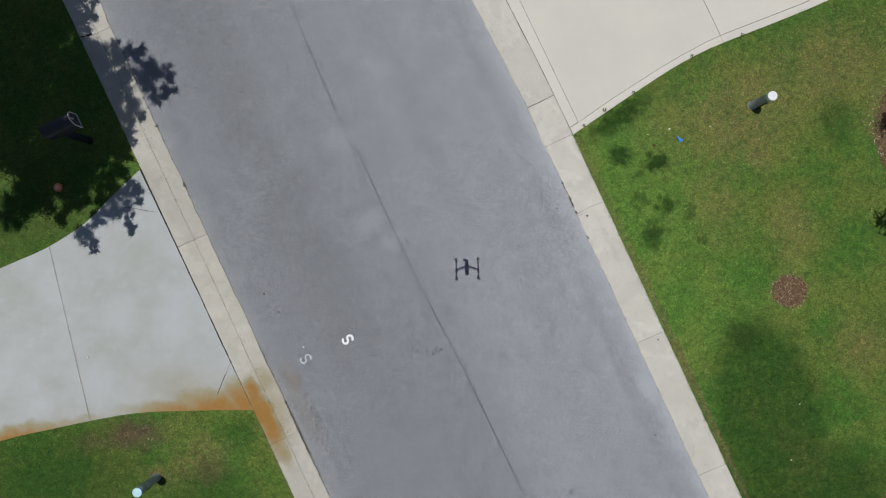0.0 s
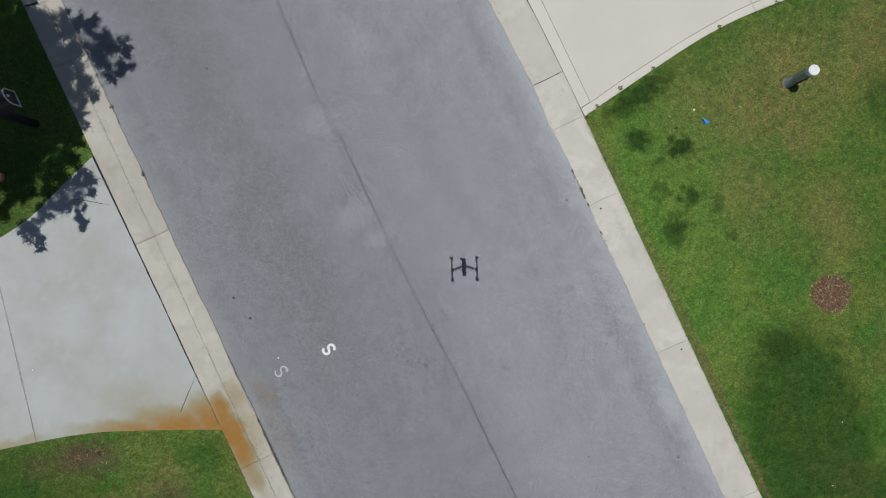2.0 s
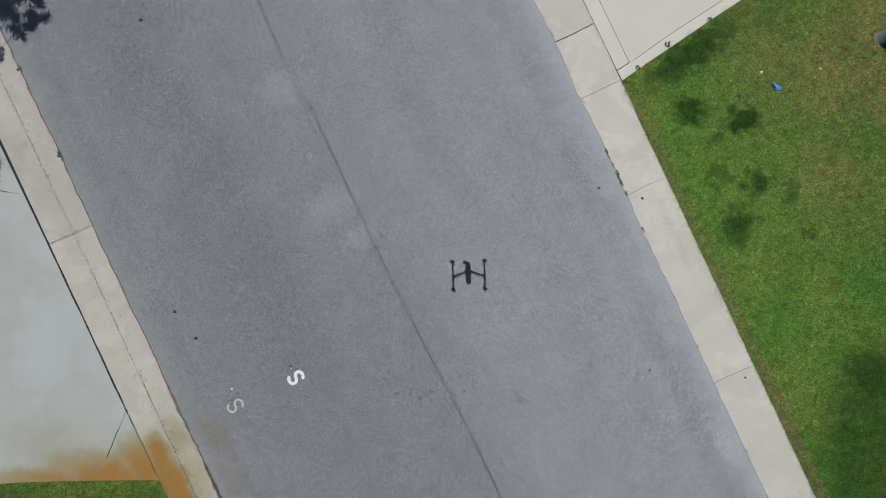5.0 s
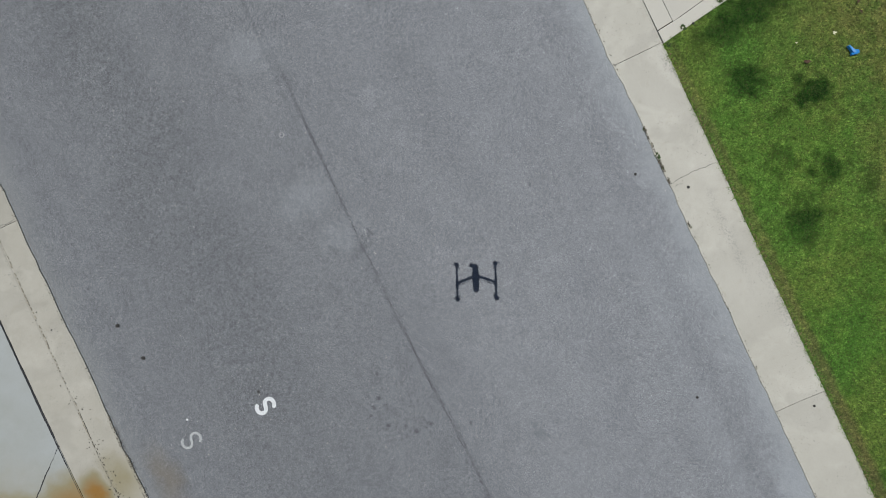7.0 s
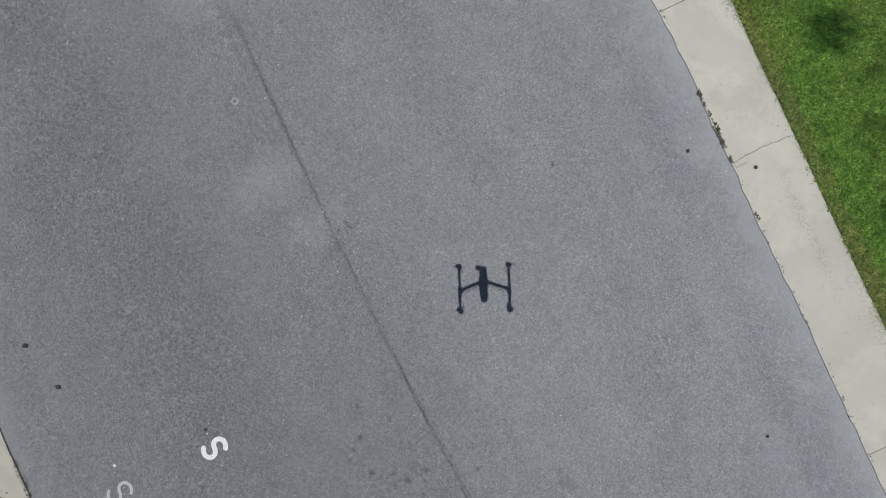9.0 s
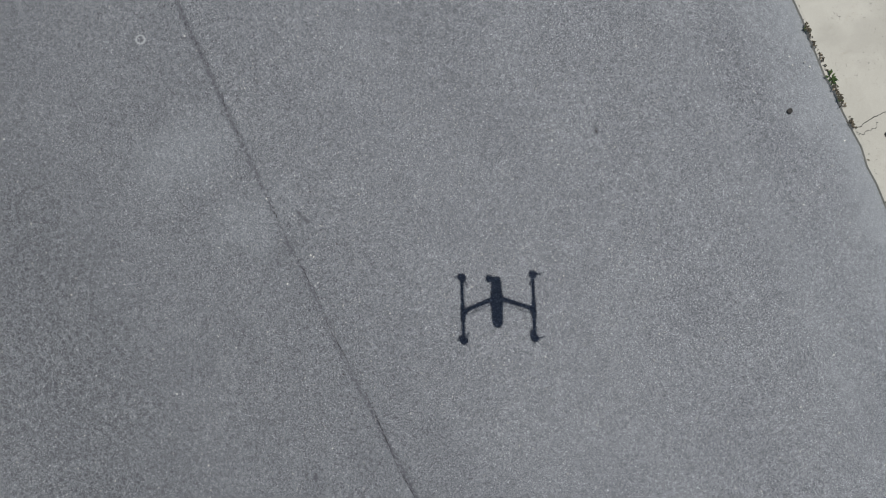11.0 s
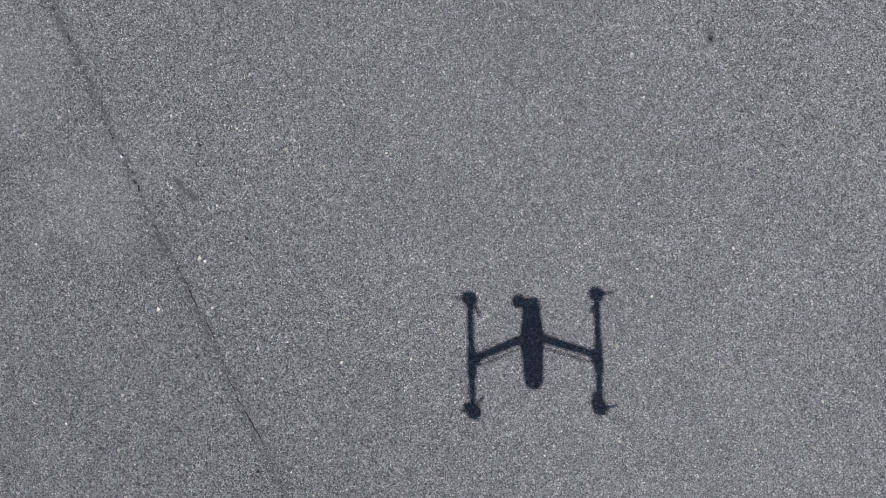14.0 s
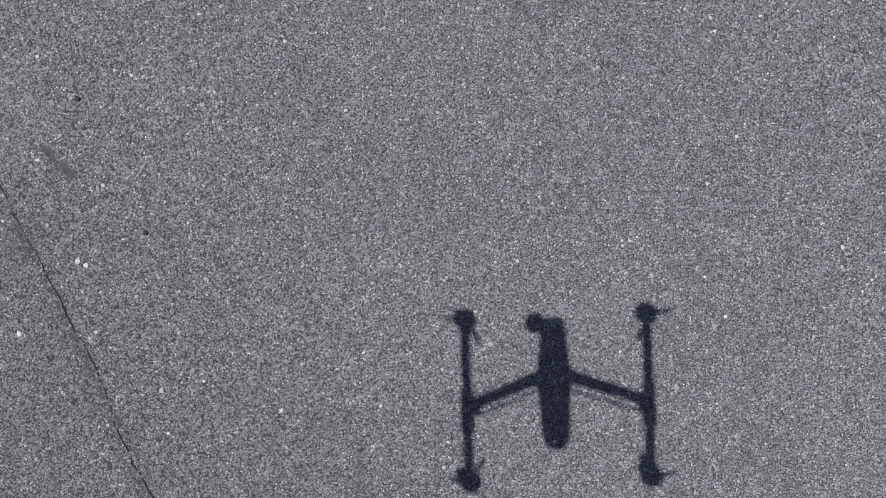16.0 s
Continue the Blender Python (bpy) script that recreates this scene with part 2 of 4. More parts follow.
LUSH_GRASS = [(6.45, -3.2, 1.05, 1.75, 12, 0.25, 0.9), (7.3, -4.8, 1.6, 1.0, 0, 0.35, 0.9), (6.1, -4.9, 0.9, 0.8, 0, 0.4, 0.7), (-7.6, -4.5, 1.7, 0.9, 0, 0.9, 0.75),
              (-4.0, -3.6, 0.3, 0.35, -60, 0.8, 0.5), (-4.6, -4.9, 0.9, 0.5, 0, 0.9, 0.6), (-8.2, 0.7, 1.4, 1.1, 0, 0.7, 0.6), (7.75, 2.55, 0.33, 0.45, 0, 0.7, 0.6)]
DARK_GRASS = [(3.52, 1.85, 0.20, 0.18, 0, 0.5, 0.85), (4.22, 1.72, 0.23, 0.19, 0, 0.5, 0.95), (3.5, 2.6, 0.66, 0.17, 36, 0.6, 0.85), (4.15, 0.3, 0.23, 0.23, 0, 0.6, 0.85),
              (4.4, 0.85, 0.16, 0.19, 0, 0.6, 0.85), (5.1, 0.2, 0.11, 0.11, 0, 0.6, 0.5), (3.9, 0.95, 0.17, 0.12, 0, 0.6, 0.5), (5.95, -1.75, 0.36, 0.30, 0, 0.6, 0.7),
              (4.9, 0.75, 0.10, 0.14, 0, 0.6, 0.5), (3.85, 1.45, 0.12, 0.08, 20, 0.6, 0.5)]
FRESH_GRASS = [(3.9, 0.9, 1.3, 1.6, 20, 0.8, 0.65), (4.7, -0.9, 1.2, 1.1, 0, 0.9, 0.6), (5.0, 3.0, 0.5, 0.2, 30, 0.9, 0.4)]
BARE_SOIL = [(-6.1, -3.66, 0.5, 0.26, 6, 0.8, 0.85), (-6.9, -3.8, 0.3, 0.16, 10, 0.9, 0.5), (-4.6, -4.4, 0.35, 0.25, 20, 0.9, 0.5)]
EDGE_GRASS = [(5.07, -2.9, 4.0, 0.05, -65, 0.9, 0.6), (3.2, 1.1, 1.2, 0.04, -65, 0.9, 0.4)]
DRY_GRASS = [(5.6, 2.6, 1.5, 0.9, 20, 0.8, 0.55), (6.2, 2.0, 0.35, 0.5, 20, 0.7, 0.6), (5.3, 1.0, 0.5, 0.8, 15, 0.9, 0.5), (6.9, 0.4, 0.4, 0.6, 0, 0.9, 0.45),
             (7.6, 3.6, 1.4, 0.8, 20, 0.9, 0.5), (-5.0, -4.2, 0.7, 0.35, 30, 0.8, 0.55), (-5.6, -4.45, 0.25, 0.2, 0, 0.8, 0.6),
             (7.1, -4.0, 0.5, 0.3, -40, 0.8, 0.5), (8.3, -1.9, 0.5, 0.5, 0, 0.9, 0.5), (4.55, 2.9, 0.6, 0.15, 30, 0.9, 0.3)]


def grass_material(name, blade):
    m = Nodes(name)
    lush = (0.057, 0.143, 0.023)
    tired = (0.12, 0.166, 0.036)
    col = m.mix(m.span(m.noise(0.8, 5.0, 0.6), 0.36, 0.64), lush, tired)
    col = m.mix(m.span(m.noise(5.0, 5.0, 0.65), 0.5, 0.72, 0.0, 0.6), col, (0.13, 0.18, 0.04))
    dry = m.math("MULTIPLY", m.patches(DRY_GRASS, 0.35, 2.2), m.span(m.noise(9.0, 5.0, 0.7), 0.36, 0.6, 0.45, 1.25))
    col = m.mix(dry, col, (0.2, 0.165, 0.068))
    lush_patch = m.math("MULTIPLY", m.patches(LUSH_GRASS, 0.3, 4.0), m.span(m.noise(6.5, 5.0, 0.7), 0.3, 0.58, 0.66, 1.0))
    col = m.mix(m.math("MULTIPLY", m.patches(FRESH_GRASS, 0.4, 2.0), m.span(m.noise(12.0, 5.0, 0.7), 0.36, 0.6, 0.4, 1.1)), col, (0.092, 0.2, 0.032))
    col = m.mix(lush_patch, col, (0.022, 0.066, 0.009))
    clover = m.math("MULTIPLY", m.patches(DARK_GRASS, 0.26, 7.0), m.span(m.noise(22.0, 4.0, 0.75), 0.36, 0.56, 0.72, 1.15))
    col = m.mix(clover, col, (0.014, 0.045, 0.006))
    col = m.mix(m.patches(BARE_SOIL, 0.25, 4.0), col, (0.1, 0.068, 0.046))
    col = m.mix(m.patches(EDGE_GRASS, 0.05, 7.0), col, (0.15, 0.115, 0.06))
    if blade:
        rnd = m.t.nodes.new("ShaderNodeNewGeometry").outputs["Random Per Island"]
        col = m.mix(1.0, col, m.ramp(m.noise(11.0, 4.0, 0.7), [(0.32, (0.5, 0.58, 0.5)), (0.48, (0.98, 0.98, 0.98)), (0.7, (1.5, 1.4, 1.45))]), "MULTIPLY")
        col = m.mix(1.0, col, m.ramp(m.noise(38.0, 3.0, 0.75), [(0.36, (0.46, 0.5, 0.46)), (0.62, (1.4, 1.35, 1.35))]), "MULTIPLY")
        col = m.mix(1.0, col, m.ramp(rnd, [(0.0, (0.6, 0.62, 0.55)), (0.45, (0.98, 0.98, 0.95)), (0.9, (1.3, 1.25, 1.2)), (1.0, (1.7, 1.5, 1.5))]), "MULTIPLY")
        mat = m.done(col, 0.65, spec=0.1)
    else:
        col = m.mix(m.span(m.noise(60.0, 4.0, 0.7), 0.4, 0.65), col, (0.055, 0.06, 0.025))
        mat = m.done(col, 0.95, m.bump(m.noise(90.0, 4.0), 0.8, 0.02), spec=0.1)
    return mat


def plain_material(name, colour, rough=0.6, metal=0.0, vary=0.15, scale=30.0, bump=0.15, spec=0.4):
    m = Nodes(name)
    n = m.noise(scale, 5.0, 0.6)
    lo = tuple(c * (1 - vary) for c in colour)
    hi = tuple(min(1.0, c * (1 + vary)) for c in colour)
    col = m.mix(m.span(n, 0.3, 0.7), lo, hi)
    return m.done(col, rough, m.bump(n, bump, 0.003), metal, spec)


def litter_material(name, stops):
    m = Nodes(name)
    rnd = m.t.nodes.new("ShaderNodeNewGeometry").outputs["Random Per Island"]
    return m.done(m.ramp(rnd, stops), 0.85, spec=0.2)


RUST_DRIVE = [(-3.9, -3.05, 0.42, 0.42, 0, 0.95, 1.0), (-4.45, -3.12, 0.7, 0.32, -8, 0.95, 1.0), (-5.2, -3.19, 0.85, 0.2, 3, 0.95, 0.85), (-4.7, -2.85, 1.2, 0.45, -8, 0.95, 0.26),
              (-5.9, -3.2, 0.7, 0.16, 4, 0.95, 0.3), (-8.5, -3.74, 1.0, 0.2, 12, 0.95, 0.95), (-7.3, -3.42, 0.6, 0.09, 12, 0.95, 0.4), (-7.9, -3.5, 1.2, 0.22, 12, 0.95, 0.12)]
RUST_GUTTER = [(-3.74, -2.9, 0.32, 0.17, -65, 0.7, 1.0), (-3.56, -3.2, 0.4, 0.22, -65, 0.5, 1.0), (-3.4, -3.56, 0.36, 0.2, -65, 0.6, 0.95), (-3.22, -3.95, 0.36, 0.16, -65, 0.9, 0.6),
               (-3.5, -2.62, 0.3, 0.2, -65, 0.9, 0.42), (-3.25, -3.2, 0.6, 0.22, -65, 0.9, 0.34)]
asphalt = asphalt_material()
gutter_pale = concrete_material("pale_concrete", (0.385, 0.368, 0.325), (0.33, 0.315, 0.275), pale=(0.43, 0.412, 0.367), wear=0.95,
                                blots=[(2.66, 2.0, 0.16, 0.06, -60, 0.8, 0.85), (4.0, -0.72, 0.55, 0.13, -62, 0.9, 0.7), (3.3, 0.1, 0.5, 0.05, -64, 0.9, 0.5), (-5.0, 4.3, 0.3, 0.1, -64, 0.9, 0.6)])
gutter_worn = concrete_material("worn_concrete", (0.335, 0.318, 0.278), (0.27, 0.255, 0.218), RUST_GUTTER, pale=(0.37, 0.352, 0.315), wear=1.0, ragged=0.13)
drive_grey = concrete_material("grey_concrete", (0.275, 0.288, 0.288), (0.232, 0.24, 0.222), RUST_DRIVE, pale=(0.30, 0.31, 0.313), ragged=0.2)
drive_cream = concrete_material("cream_concrete", (0.40, 0.38, 0.335), (0.375, 0.358, 0.318), pale=(0.415, 0.395, 0.35))
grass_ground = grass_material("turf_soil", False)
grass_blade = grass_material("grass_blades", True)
soil = plain_material("dark_soil", (0.045, 0.04, 0.03), 0.95, 0.0, 0.4, 25.0, 0.5, 0.1)
crack_dark = plain_material("crack_fill", (0.03, 0.03, 0.032), 0.95, 0.0, 0.4, 60.0, 0.5, 0.1)
white_paint = plain_material("white_road_paint", (0.5, 0.51, 0.52), 0.6, 0.0, 0.2, 120.0, 0.2)
faded_paint = plain_material("faded_road_paint", (0.31, 0.32, 0.32), 0.7, 0.0, 0.3, 160.0, 0.2)
green_plastic = plain_material("grey_green_plastic", (0.29, 0.33, 0.315), 0.5, 0.0, 0.15, 14.0, 0.05)
white_cap = plain_material("white_plastic", (0.5, 0.51, 0.51), 0.5, 0.0, 0.05, 10.0, 0.03)
teal_cap = plain_material("pale_blue_plastic", (0.3, 0.46, 0.5), 0.5, 0.0, 0.08, 10.0, 0.03)
navy_paint = plain_material("dark_navy_paint", (0.012, 0.013, 0.019), 0.5, 0.0, 0.2, 12.0, 0.03)
orange_clay = plain_material("orange_plastic", (0.42, 0.15, 0.06), 0.65, 0.0, 0.2, 40.0, 0.1)
blue_plastic = plain_material("blue_plastic", (0.02, 0.17, 0.45), 0.4, 0.0, 0.1, 20.0, 0.05)
bark = plain_material("bark", (0.13, 0.1, 0.075), 0.9, 0.0, 0.35, 18.0, 0.8, 0.15)
drone_shell = plain_material("drone_shell", (0.5, 0.5, 0.51), 0.4, 0.0, 0.05, 20.0, 0.02)
carbon = plain_material("carbon_fibre", (0.025, 0.025, 0.028), 0.4, 0.0, 0.2, 200.0, 0.05)
leaf = litter_material("tree_leaves", [(0.0, (0.03, 0.07, 0.015)), (0.6, (0.06, 0.12, 0.025)), (1.0, (0.1, 0.16, 0.04))])
mulch_chips = litter_material("mulch_chips", [(0.0, (0.05, 0.032, 0.017)), (0.5, (0.125, 0.078, 0.04)), (0.85, (0.21, 0.145, 0.08)), (1.0, (0.42, 0.35, 0.23))])
stone_chips = litter_material("stone_chips", [(0.0, (0.2, 0.2, 0.2)), (0.55, (0.3, 0.295, 0.28)), (0.9, (0.45, 0.44, 0.41)), (1.0, (0.65, 0.63, 0.58))])
straw = litter_material("straw_clippings", [(0.0, (0.05, 0.05, 0.02)), (0.5, (0.12, 0.1, 0.045)), (1.0, (0.22, 0.18, 0.09))])
pale_stone = plain_material("pale_stone", (0.5, 0.49, 0.46), 0.8, 0.0, 0.2, 80.0, 0.3)
dark_stone = plain_material("dark_stone", (0.03, 0.028, 0.026), 0.8, 0.0, 0.3, 80.0, 0.3)
weed_leaf = litter_material("weed_leaves", [(0.0, (0.02, 0.04, 0.013)), (0.7, (0.045, 0.075, 0.022)), (1.0, (0.09, 0.085, 0.045))])
debris_bits = litter_material("gutter_debris", [(0.0, (0.03, 0.027, 0.02)), (0.7, (0.07, 0.06, 0.045)), (1.0, (0.16, 0.13, 0.09))])


# ---- mesh helpers ----
def mesh_object(name, bm, material, parent=None, label=""):
    me = bpy.data.meshes.new(name)
    bm.normal_update()
    bm.to_mesh(me)
    bm.free()
    me.materials.append(material)
    ob = new(name, me)
    ob.parent = parent
    return tagged(ob, label)


part = mesh_object


def smooth(ob):
    ob.data.polygons.foreach_set("use_smooth", [True] * len(ob.data.polygons))
    return ob


def raw_object(name, verts, faces_flat, corners, material, parent=None):
    """A mesh from arrays: every face has the same number of corners."""
    me = bpy.data.meshes.new(name)
    nf = len(faces_flat) // corners
    me.vertices.add(len(verts))
    me.vertices.foreach_set("co", np.asarray(verts, dtype=np.float32).ravel())
    me.loops.add(len(faces_flat))
    me.loops.foreach_set("vertex_index", np.asarray(faces_flat, dtype=np.int32))
    me.polygons.add(nf)
    me.polygons.foreach_set("loop_start", np.arange(0, nf * corners, corners, dtype=np.int32))
    me.update(calc_edges=True)
    me.validate()
    me.materials.append(material)
    ob = new(name, me)
    ob.parent = parent
    return ob


def inset(pts, d):
    """A 2D outline, counter-clockwise, drawn in by d."""
    out = []
    n = len(pts)
    for i in range(n):
        p, a, b = Vector(pts[i]), Vector(pts[i - 1]), Vector(pts[(i + 1) % n])
        e1, e2 = (p - a).normalized(), (b - p).normalized()
        n1, n2 = Vector((-e1.y, e1.x)), Vector((-e2.y, e2.x))
        k = n1 + n2
        k = k / max(0.35, k.length_squared / 2)
        out.append(p + k * d)
    return out


def ccw(pts):
    a = sum(p[0] * q[1] - q[0] * p[1] for p, q in zip(pts, [*pts[1:], pts[0]]))
    return list(pts) if a > 0 else list(pts)[::-1]


def flow(pts, step=0.25):
    """A smooth line through the points (Catmull-Rom)."""
    p = [Vector(q) for q in pts]
    p = [p[0] * 2 - p[1], *p, p[-1] * 2 - p[-2]]
    out = []
    for i in range(1, len(p) - 2):
        n = max(1, int((p[i + 1] - p[i]).length / step))
        n = min(n, 12)
        for j in range(n):
            t = j / n
            out.append(0.5 * (2 * p[i] + (p[i + 1] - p[i - 1]) * t + (2 * p[i - 1] - 5 * p[i] + 4 * p[i + 1] - p[i + 2]) * t * t
                              + (3 * p[i] - p[i - 1] - 3 * p[i + 1] + p[i + 2]) * t ** 3))
    return [*out, p[-2]]


def slab(name, pts, z, material, parent, gap=0.004, depth=0.1, round_edge=0.006):
    """A concrete slab with rounded upper edges, from its outline."""
    bm = bmesh.new()
    outline = ccw([tuple(p) for p in pts])
    rings = [(inset(outline, gap), z - depth), (inset(outline, gap), z - round_edge), (inset(outline, gap + round_edge * 0.4), z - round_edge * 0.3),
             (inset(outline, gap + round_edge), z)]
    loops = [[bm.verts.new((p[0], p[1], h)) for p in ring] for ring, h in rings]
    for a, b in zip(loops, loops[1:]):
        for i in range(len(a)):
            j = (i + 1) % len(a)
            bm.faces.new((a[i], a[j], b[j], b[i]))
    top = bm.faces.new(loops[-1])
    bmesh.ops.triangulate(bm, faces=[top])
    return mesh_object(name, bm, material, parent)


def ribbon(name, pts, width, z, material, parent=None, jag=0.006, seed=1, step=0.012, gaps=0.0):
    """A thin, jagged, broken line lying on a surface."""
    rng = random.Random(seed)
    line = flow(pts, step) if len(pts) > 2 else [Vector(pts[0]).lerp(Vector(pts[1]), i / 40) for i in range(41)]
    dense = []
    for a, b in zip(line, line[1:]):
        n = max(1, int((b - a).length / step))
        dense += [a.lerp(b, i / n) for i in range(n)]
    dense.append(line[-1])
    bm = bmesh.new()
    before, drift, w = None, 0.0, width
    for i, p in enumerate(dense):
        d = (dense[min(i + 1, len(dense) - 1)] - dense[max(i - 1, 0)]).normalized()
        side = Vector((-d.y, d.x))
        drift = drift * 0.93 + rng.uniform(-jag, jag)
        w = max(width * 0.25, min(width * 1.9, w + rng.uniform(-0.3, 0.3) * width))
        c = p + side * drift
        pair = [bm.verts.new((*(c + side * w / 2 * k).to_2d(), z)) for k in (1, -1)]
        if before and rng.random() >= gaps:
            bm.faces.new((before[0], before[1], pair[1], pair[0]))
        before = pair
    loose = [v for v in bm.verts if not v.link_faces]
    bmesh.ops.delete(bm, geom=loose, context="VERTS")
    return mesh_object(name, bm, material, parent)


def lathe(bm, profile, centre=(0, 0, 0), segments=24):
    """A turned solid: profile of (radius, height)."""
    loops = []
    for r, h in profile:
        loops.append([bm.verts.new((centre[0] + r * math.cos(2 * math.pi * i / segments), centre[1] + r * math.sin(2 * math.pi * i / segments), centre[2] + h))
                      for i in range(segments)])
    for a, b in zip(loops, loops[1:]):
        for i in range(segments):
            j = (i + 1) % segments
            bm.faces.new((a[i], a[j], b[j], b[i]))
    bm.faces.new(loops[0][::-1])
    bm.faces.new(loops[-1])


def tube(bm, a, b, ra, rb, segments=10):
    a, b = Vector(a), Vector(b)
    d = (b - a).normalized()
    x = d.orthogonal().normalized()
    y = d.cross(x)
    rings = [[bm.verts.new(p + (x * math.cos(t) + y * math.sin(t)) * r) for t in [2 * math.pi * i / segments for i in range(segments)]] for p, r in ((a, ra), (b, rb))]
    for i in range(segments):
        j = (i + 1) % segments
        bm.faces.new((rings[0][i], rings[0][j], rings[1][j], rings[1][i]))
    bm.faces.new(rings[0][::-1])
    bm.faces.new(rings[1])


def thing(name, where, label, category, group="", turn=0.0):
    e = new(name)
    e.empty_display_size = 0.1
    e.matrix_world = Matrix.Translation(where) @ Matrix.Rotation(turn, 4, "Z")
    return tagged(e, label, category, group)


# ---- outlines of the plan, in metres ----
R_IN, R_OUT = 2.68, 3.27      # gutter towards the right-hand lawn
L_IN, L_OUT = -4.10, -4.73    # gutter on the other side
Z_BACK = 0.045                # back of the gutters, lawns and drives
LEFT_UP = flow([(-5.978, 1.565), (-6.5, 1.07), (-7.06, 0.51), (-7.84, 0.01), (-8.73, -0.38), (-10.5, -1.2), (-24.0, -7.5)])
LEFT_LOW = flow([(-3.722, -3.176), (-5.06, -3.19), (-6.06, -3.24), (-6.95, -3.39), (-7.84, -3.58), (-8.73, -3.79), (-10.5, -4.4), (-24.0, -10.6)])
RIGHT_EDGE = flow([(2.57, 2.252), (3.0, 2.55), (3.40, 2.82), (4.01, 3.23), (4.51, 3.55), (5.01, 3.83), (5.52, 4.06), (6.64, 4.50), (7.64, 4.92), (10.0, 6.0), (24.0, 12.5)])
RIGHT_SCORE = flow([(2.53, 2.39), (3.19, 2.86), (3.85, 3.29), (4.40, 3.64), (4.95, 3.95), (5.46, 4.20), (6.86, 4.75), (7.4, 4.98), (10.0, 6.17), (24.0, 12.7)])

# ---- ground, road ----
bm = bmesh.new()
bmesh.ops.create_grid(bm, x_segments=8, y_segments=8, size=700)
bmesh.ops.translate(bm, vec=(0, 0, -0.075), verts=bm.verts)
tagged(mesh_object("ground", bm, soil), "dark soil ground reaching to the horizon", "ground", kind="structure")

bm = bmesh.new()
cross = [(-4.25, -0.012), (-3.4, 0.0), (-0.8, 0.004), (1.8, 0.0), (2.9, -0.012)]
lengths = [-140, -60, -20, -10, -5, 0, 5, 10, 20, 60, 140]
grid = [[bm.verts.new(at(s, r, z)) for r, z in cross] for s in lengths]
for a, b in zip(grid, grid[1:]):
    for i in range(len(cross) - 1):
        bm.faces.new((a[i], a[i + 1], b[i + 1], b[i]))
road = tagged(smooth(mesh_object("road", bm, asphalt)), "worn grey asphalt road with exposed stone chips", "road", kind="structure")


# ---- gutters: concrete slabs with a shallow dip ----
def bend(s):
    """How far the eastern gutter swings in past the drive."""
    return -0.022 * min(max(0.0, s - 1.6), 5.4) ** 1.4


def gutter(name, label, joints, profile, material, seed, swing=0.0):
    base = thing(name, (0, 0, 0), label, "gutter")
    tagged(base, kind="structure")
    for k, (s0, s1) in enumerate(zip(joints, joints[1:])):
        bm = bmesh.new()
        n = max(4, min(40, int((s1 - s0) / 0.12)))
        rows = []
        for i in range(n + 1):
            s = s0 + 0.0025 + (s1 - s0 - 0.005) * i / n
            end = 0.004 if i in (0, n) else 0.0
            row = []
            for j, (r, z) in enumerate(profile):
                wob = 0.0
                if j <= 1:
                    wob = 0.026 * noise.noise((s * 1.3, seed, 0)) + 0.018 * noise.noise((s * 6.0, seed, 3))
                elif j >= len(profile) - 2:
                    wob = 0.008 * noise.noise((s * 2.0, seed, 7))
                row.append(bm.verts.new(at(s, r + wob + swing * bend(s), z - (end if 0 < j < len(profile) - 1 else 0))))
            rows.append(row)
        for a, b in zip(rows, rows[1:]):
            for i in range(len(profile) - 1):
                bm.faces.new((a[i], a[i + 1], b[i + 1], b[i]))
        for row in (rows[0], rows[-1]):
            low = [bm.verts.new((v.co.x, v.co.y, -0.07)) for v in row]
            for i in range(len(row) - 1):
                bm.faces.new((row[i], row[i + 1], low[i + 1], low[i]))
        bmesh.ops.recalc_face_normals(bm, faces=bm.faces)
        mesh_object("slab", bm, material, base)
    return base


gutter_e = gutter("gutter_east", "pale concrete gutter with a dipped face beside the lawn",
       [-60, -30, -15.0, -9.0, -6.2, -3.31, 0.975, 1.83, 4.6, 7.4, 10.5, 16, 30, 60],
       [(R_IN, -0.05), (R_IN + 0.004, 0.006), (R_IN + 0.03, 0.012), (R_IN + 0.16, 0.010), (R_IN + 0.34, 0.020), (R_OUT - 0.03, Z_BACK - 0.002), (R_OUT, Z_BACK - 0.010), (R_OUT, -0.07)],
       gutter_pale, 1.0, 1.0)
gutter_w = gutter("gutter_west", "weathered concrete gutter with a crease and rust stains",
       [-60, -30, -15.0, -6.36, -2.06, 2.235, 5.63, 6.76, 10.5, 16, 30, 60],
       [(L_IN, -0.05), (L_IN - 0.004, 0.006), (L_IN - 0.03, 0.012), (L_IN - 0.27, 0.010), (L_IN - 0.285, 0.004), (L_IN - 0.30, 0.012), (L_OUT + 0.03, Z_BACK - 0.002), (L_OUT, Z_BACK - 0.010), (L_OUT, -0.07)],
       gutter_worn, 5.0)

# a jagged crack right across one slab, and short ones beside it
def cross_crack(s, r0, r1, profile, parent, seed, width=0.006):
    rng = random.Random(seed)
    bm = bmesh.new()
    before, drift = None, 0.0
    rs, zs = [p[0] for p in profile], [p[1] for p in profile]
    for i in range(61):
        r = r0 + (r1 - r0) * i / 60
        drift = drift * 0.9 + rng.uniform(-0.006, 0.006)
        w = width * rng.uniform(0.3, 1.0)
        z = float(np.interp(r, rs, zs)) + 0.003
        pair = [bm.verts.new(at(s + drift + k * w / 2, r, z)) for k in (1, -1)]
        if before:
            bm.faces.new((*before, pair[1], pair[0]))
        before = pair
    bmesh.ops.recalc_face_normals(bm, faces=bm.faces)
    return mesh_object("crack", bm, crack_dark, parent)


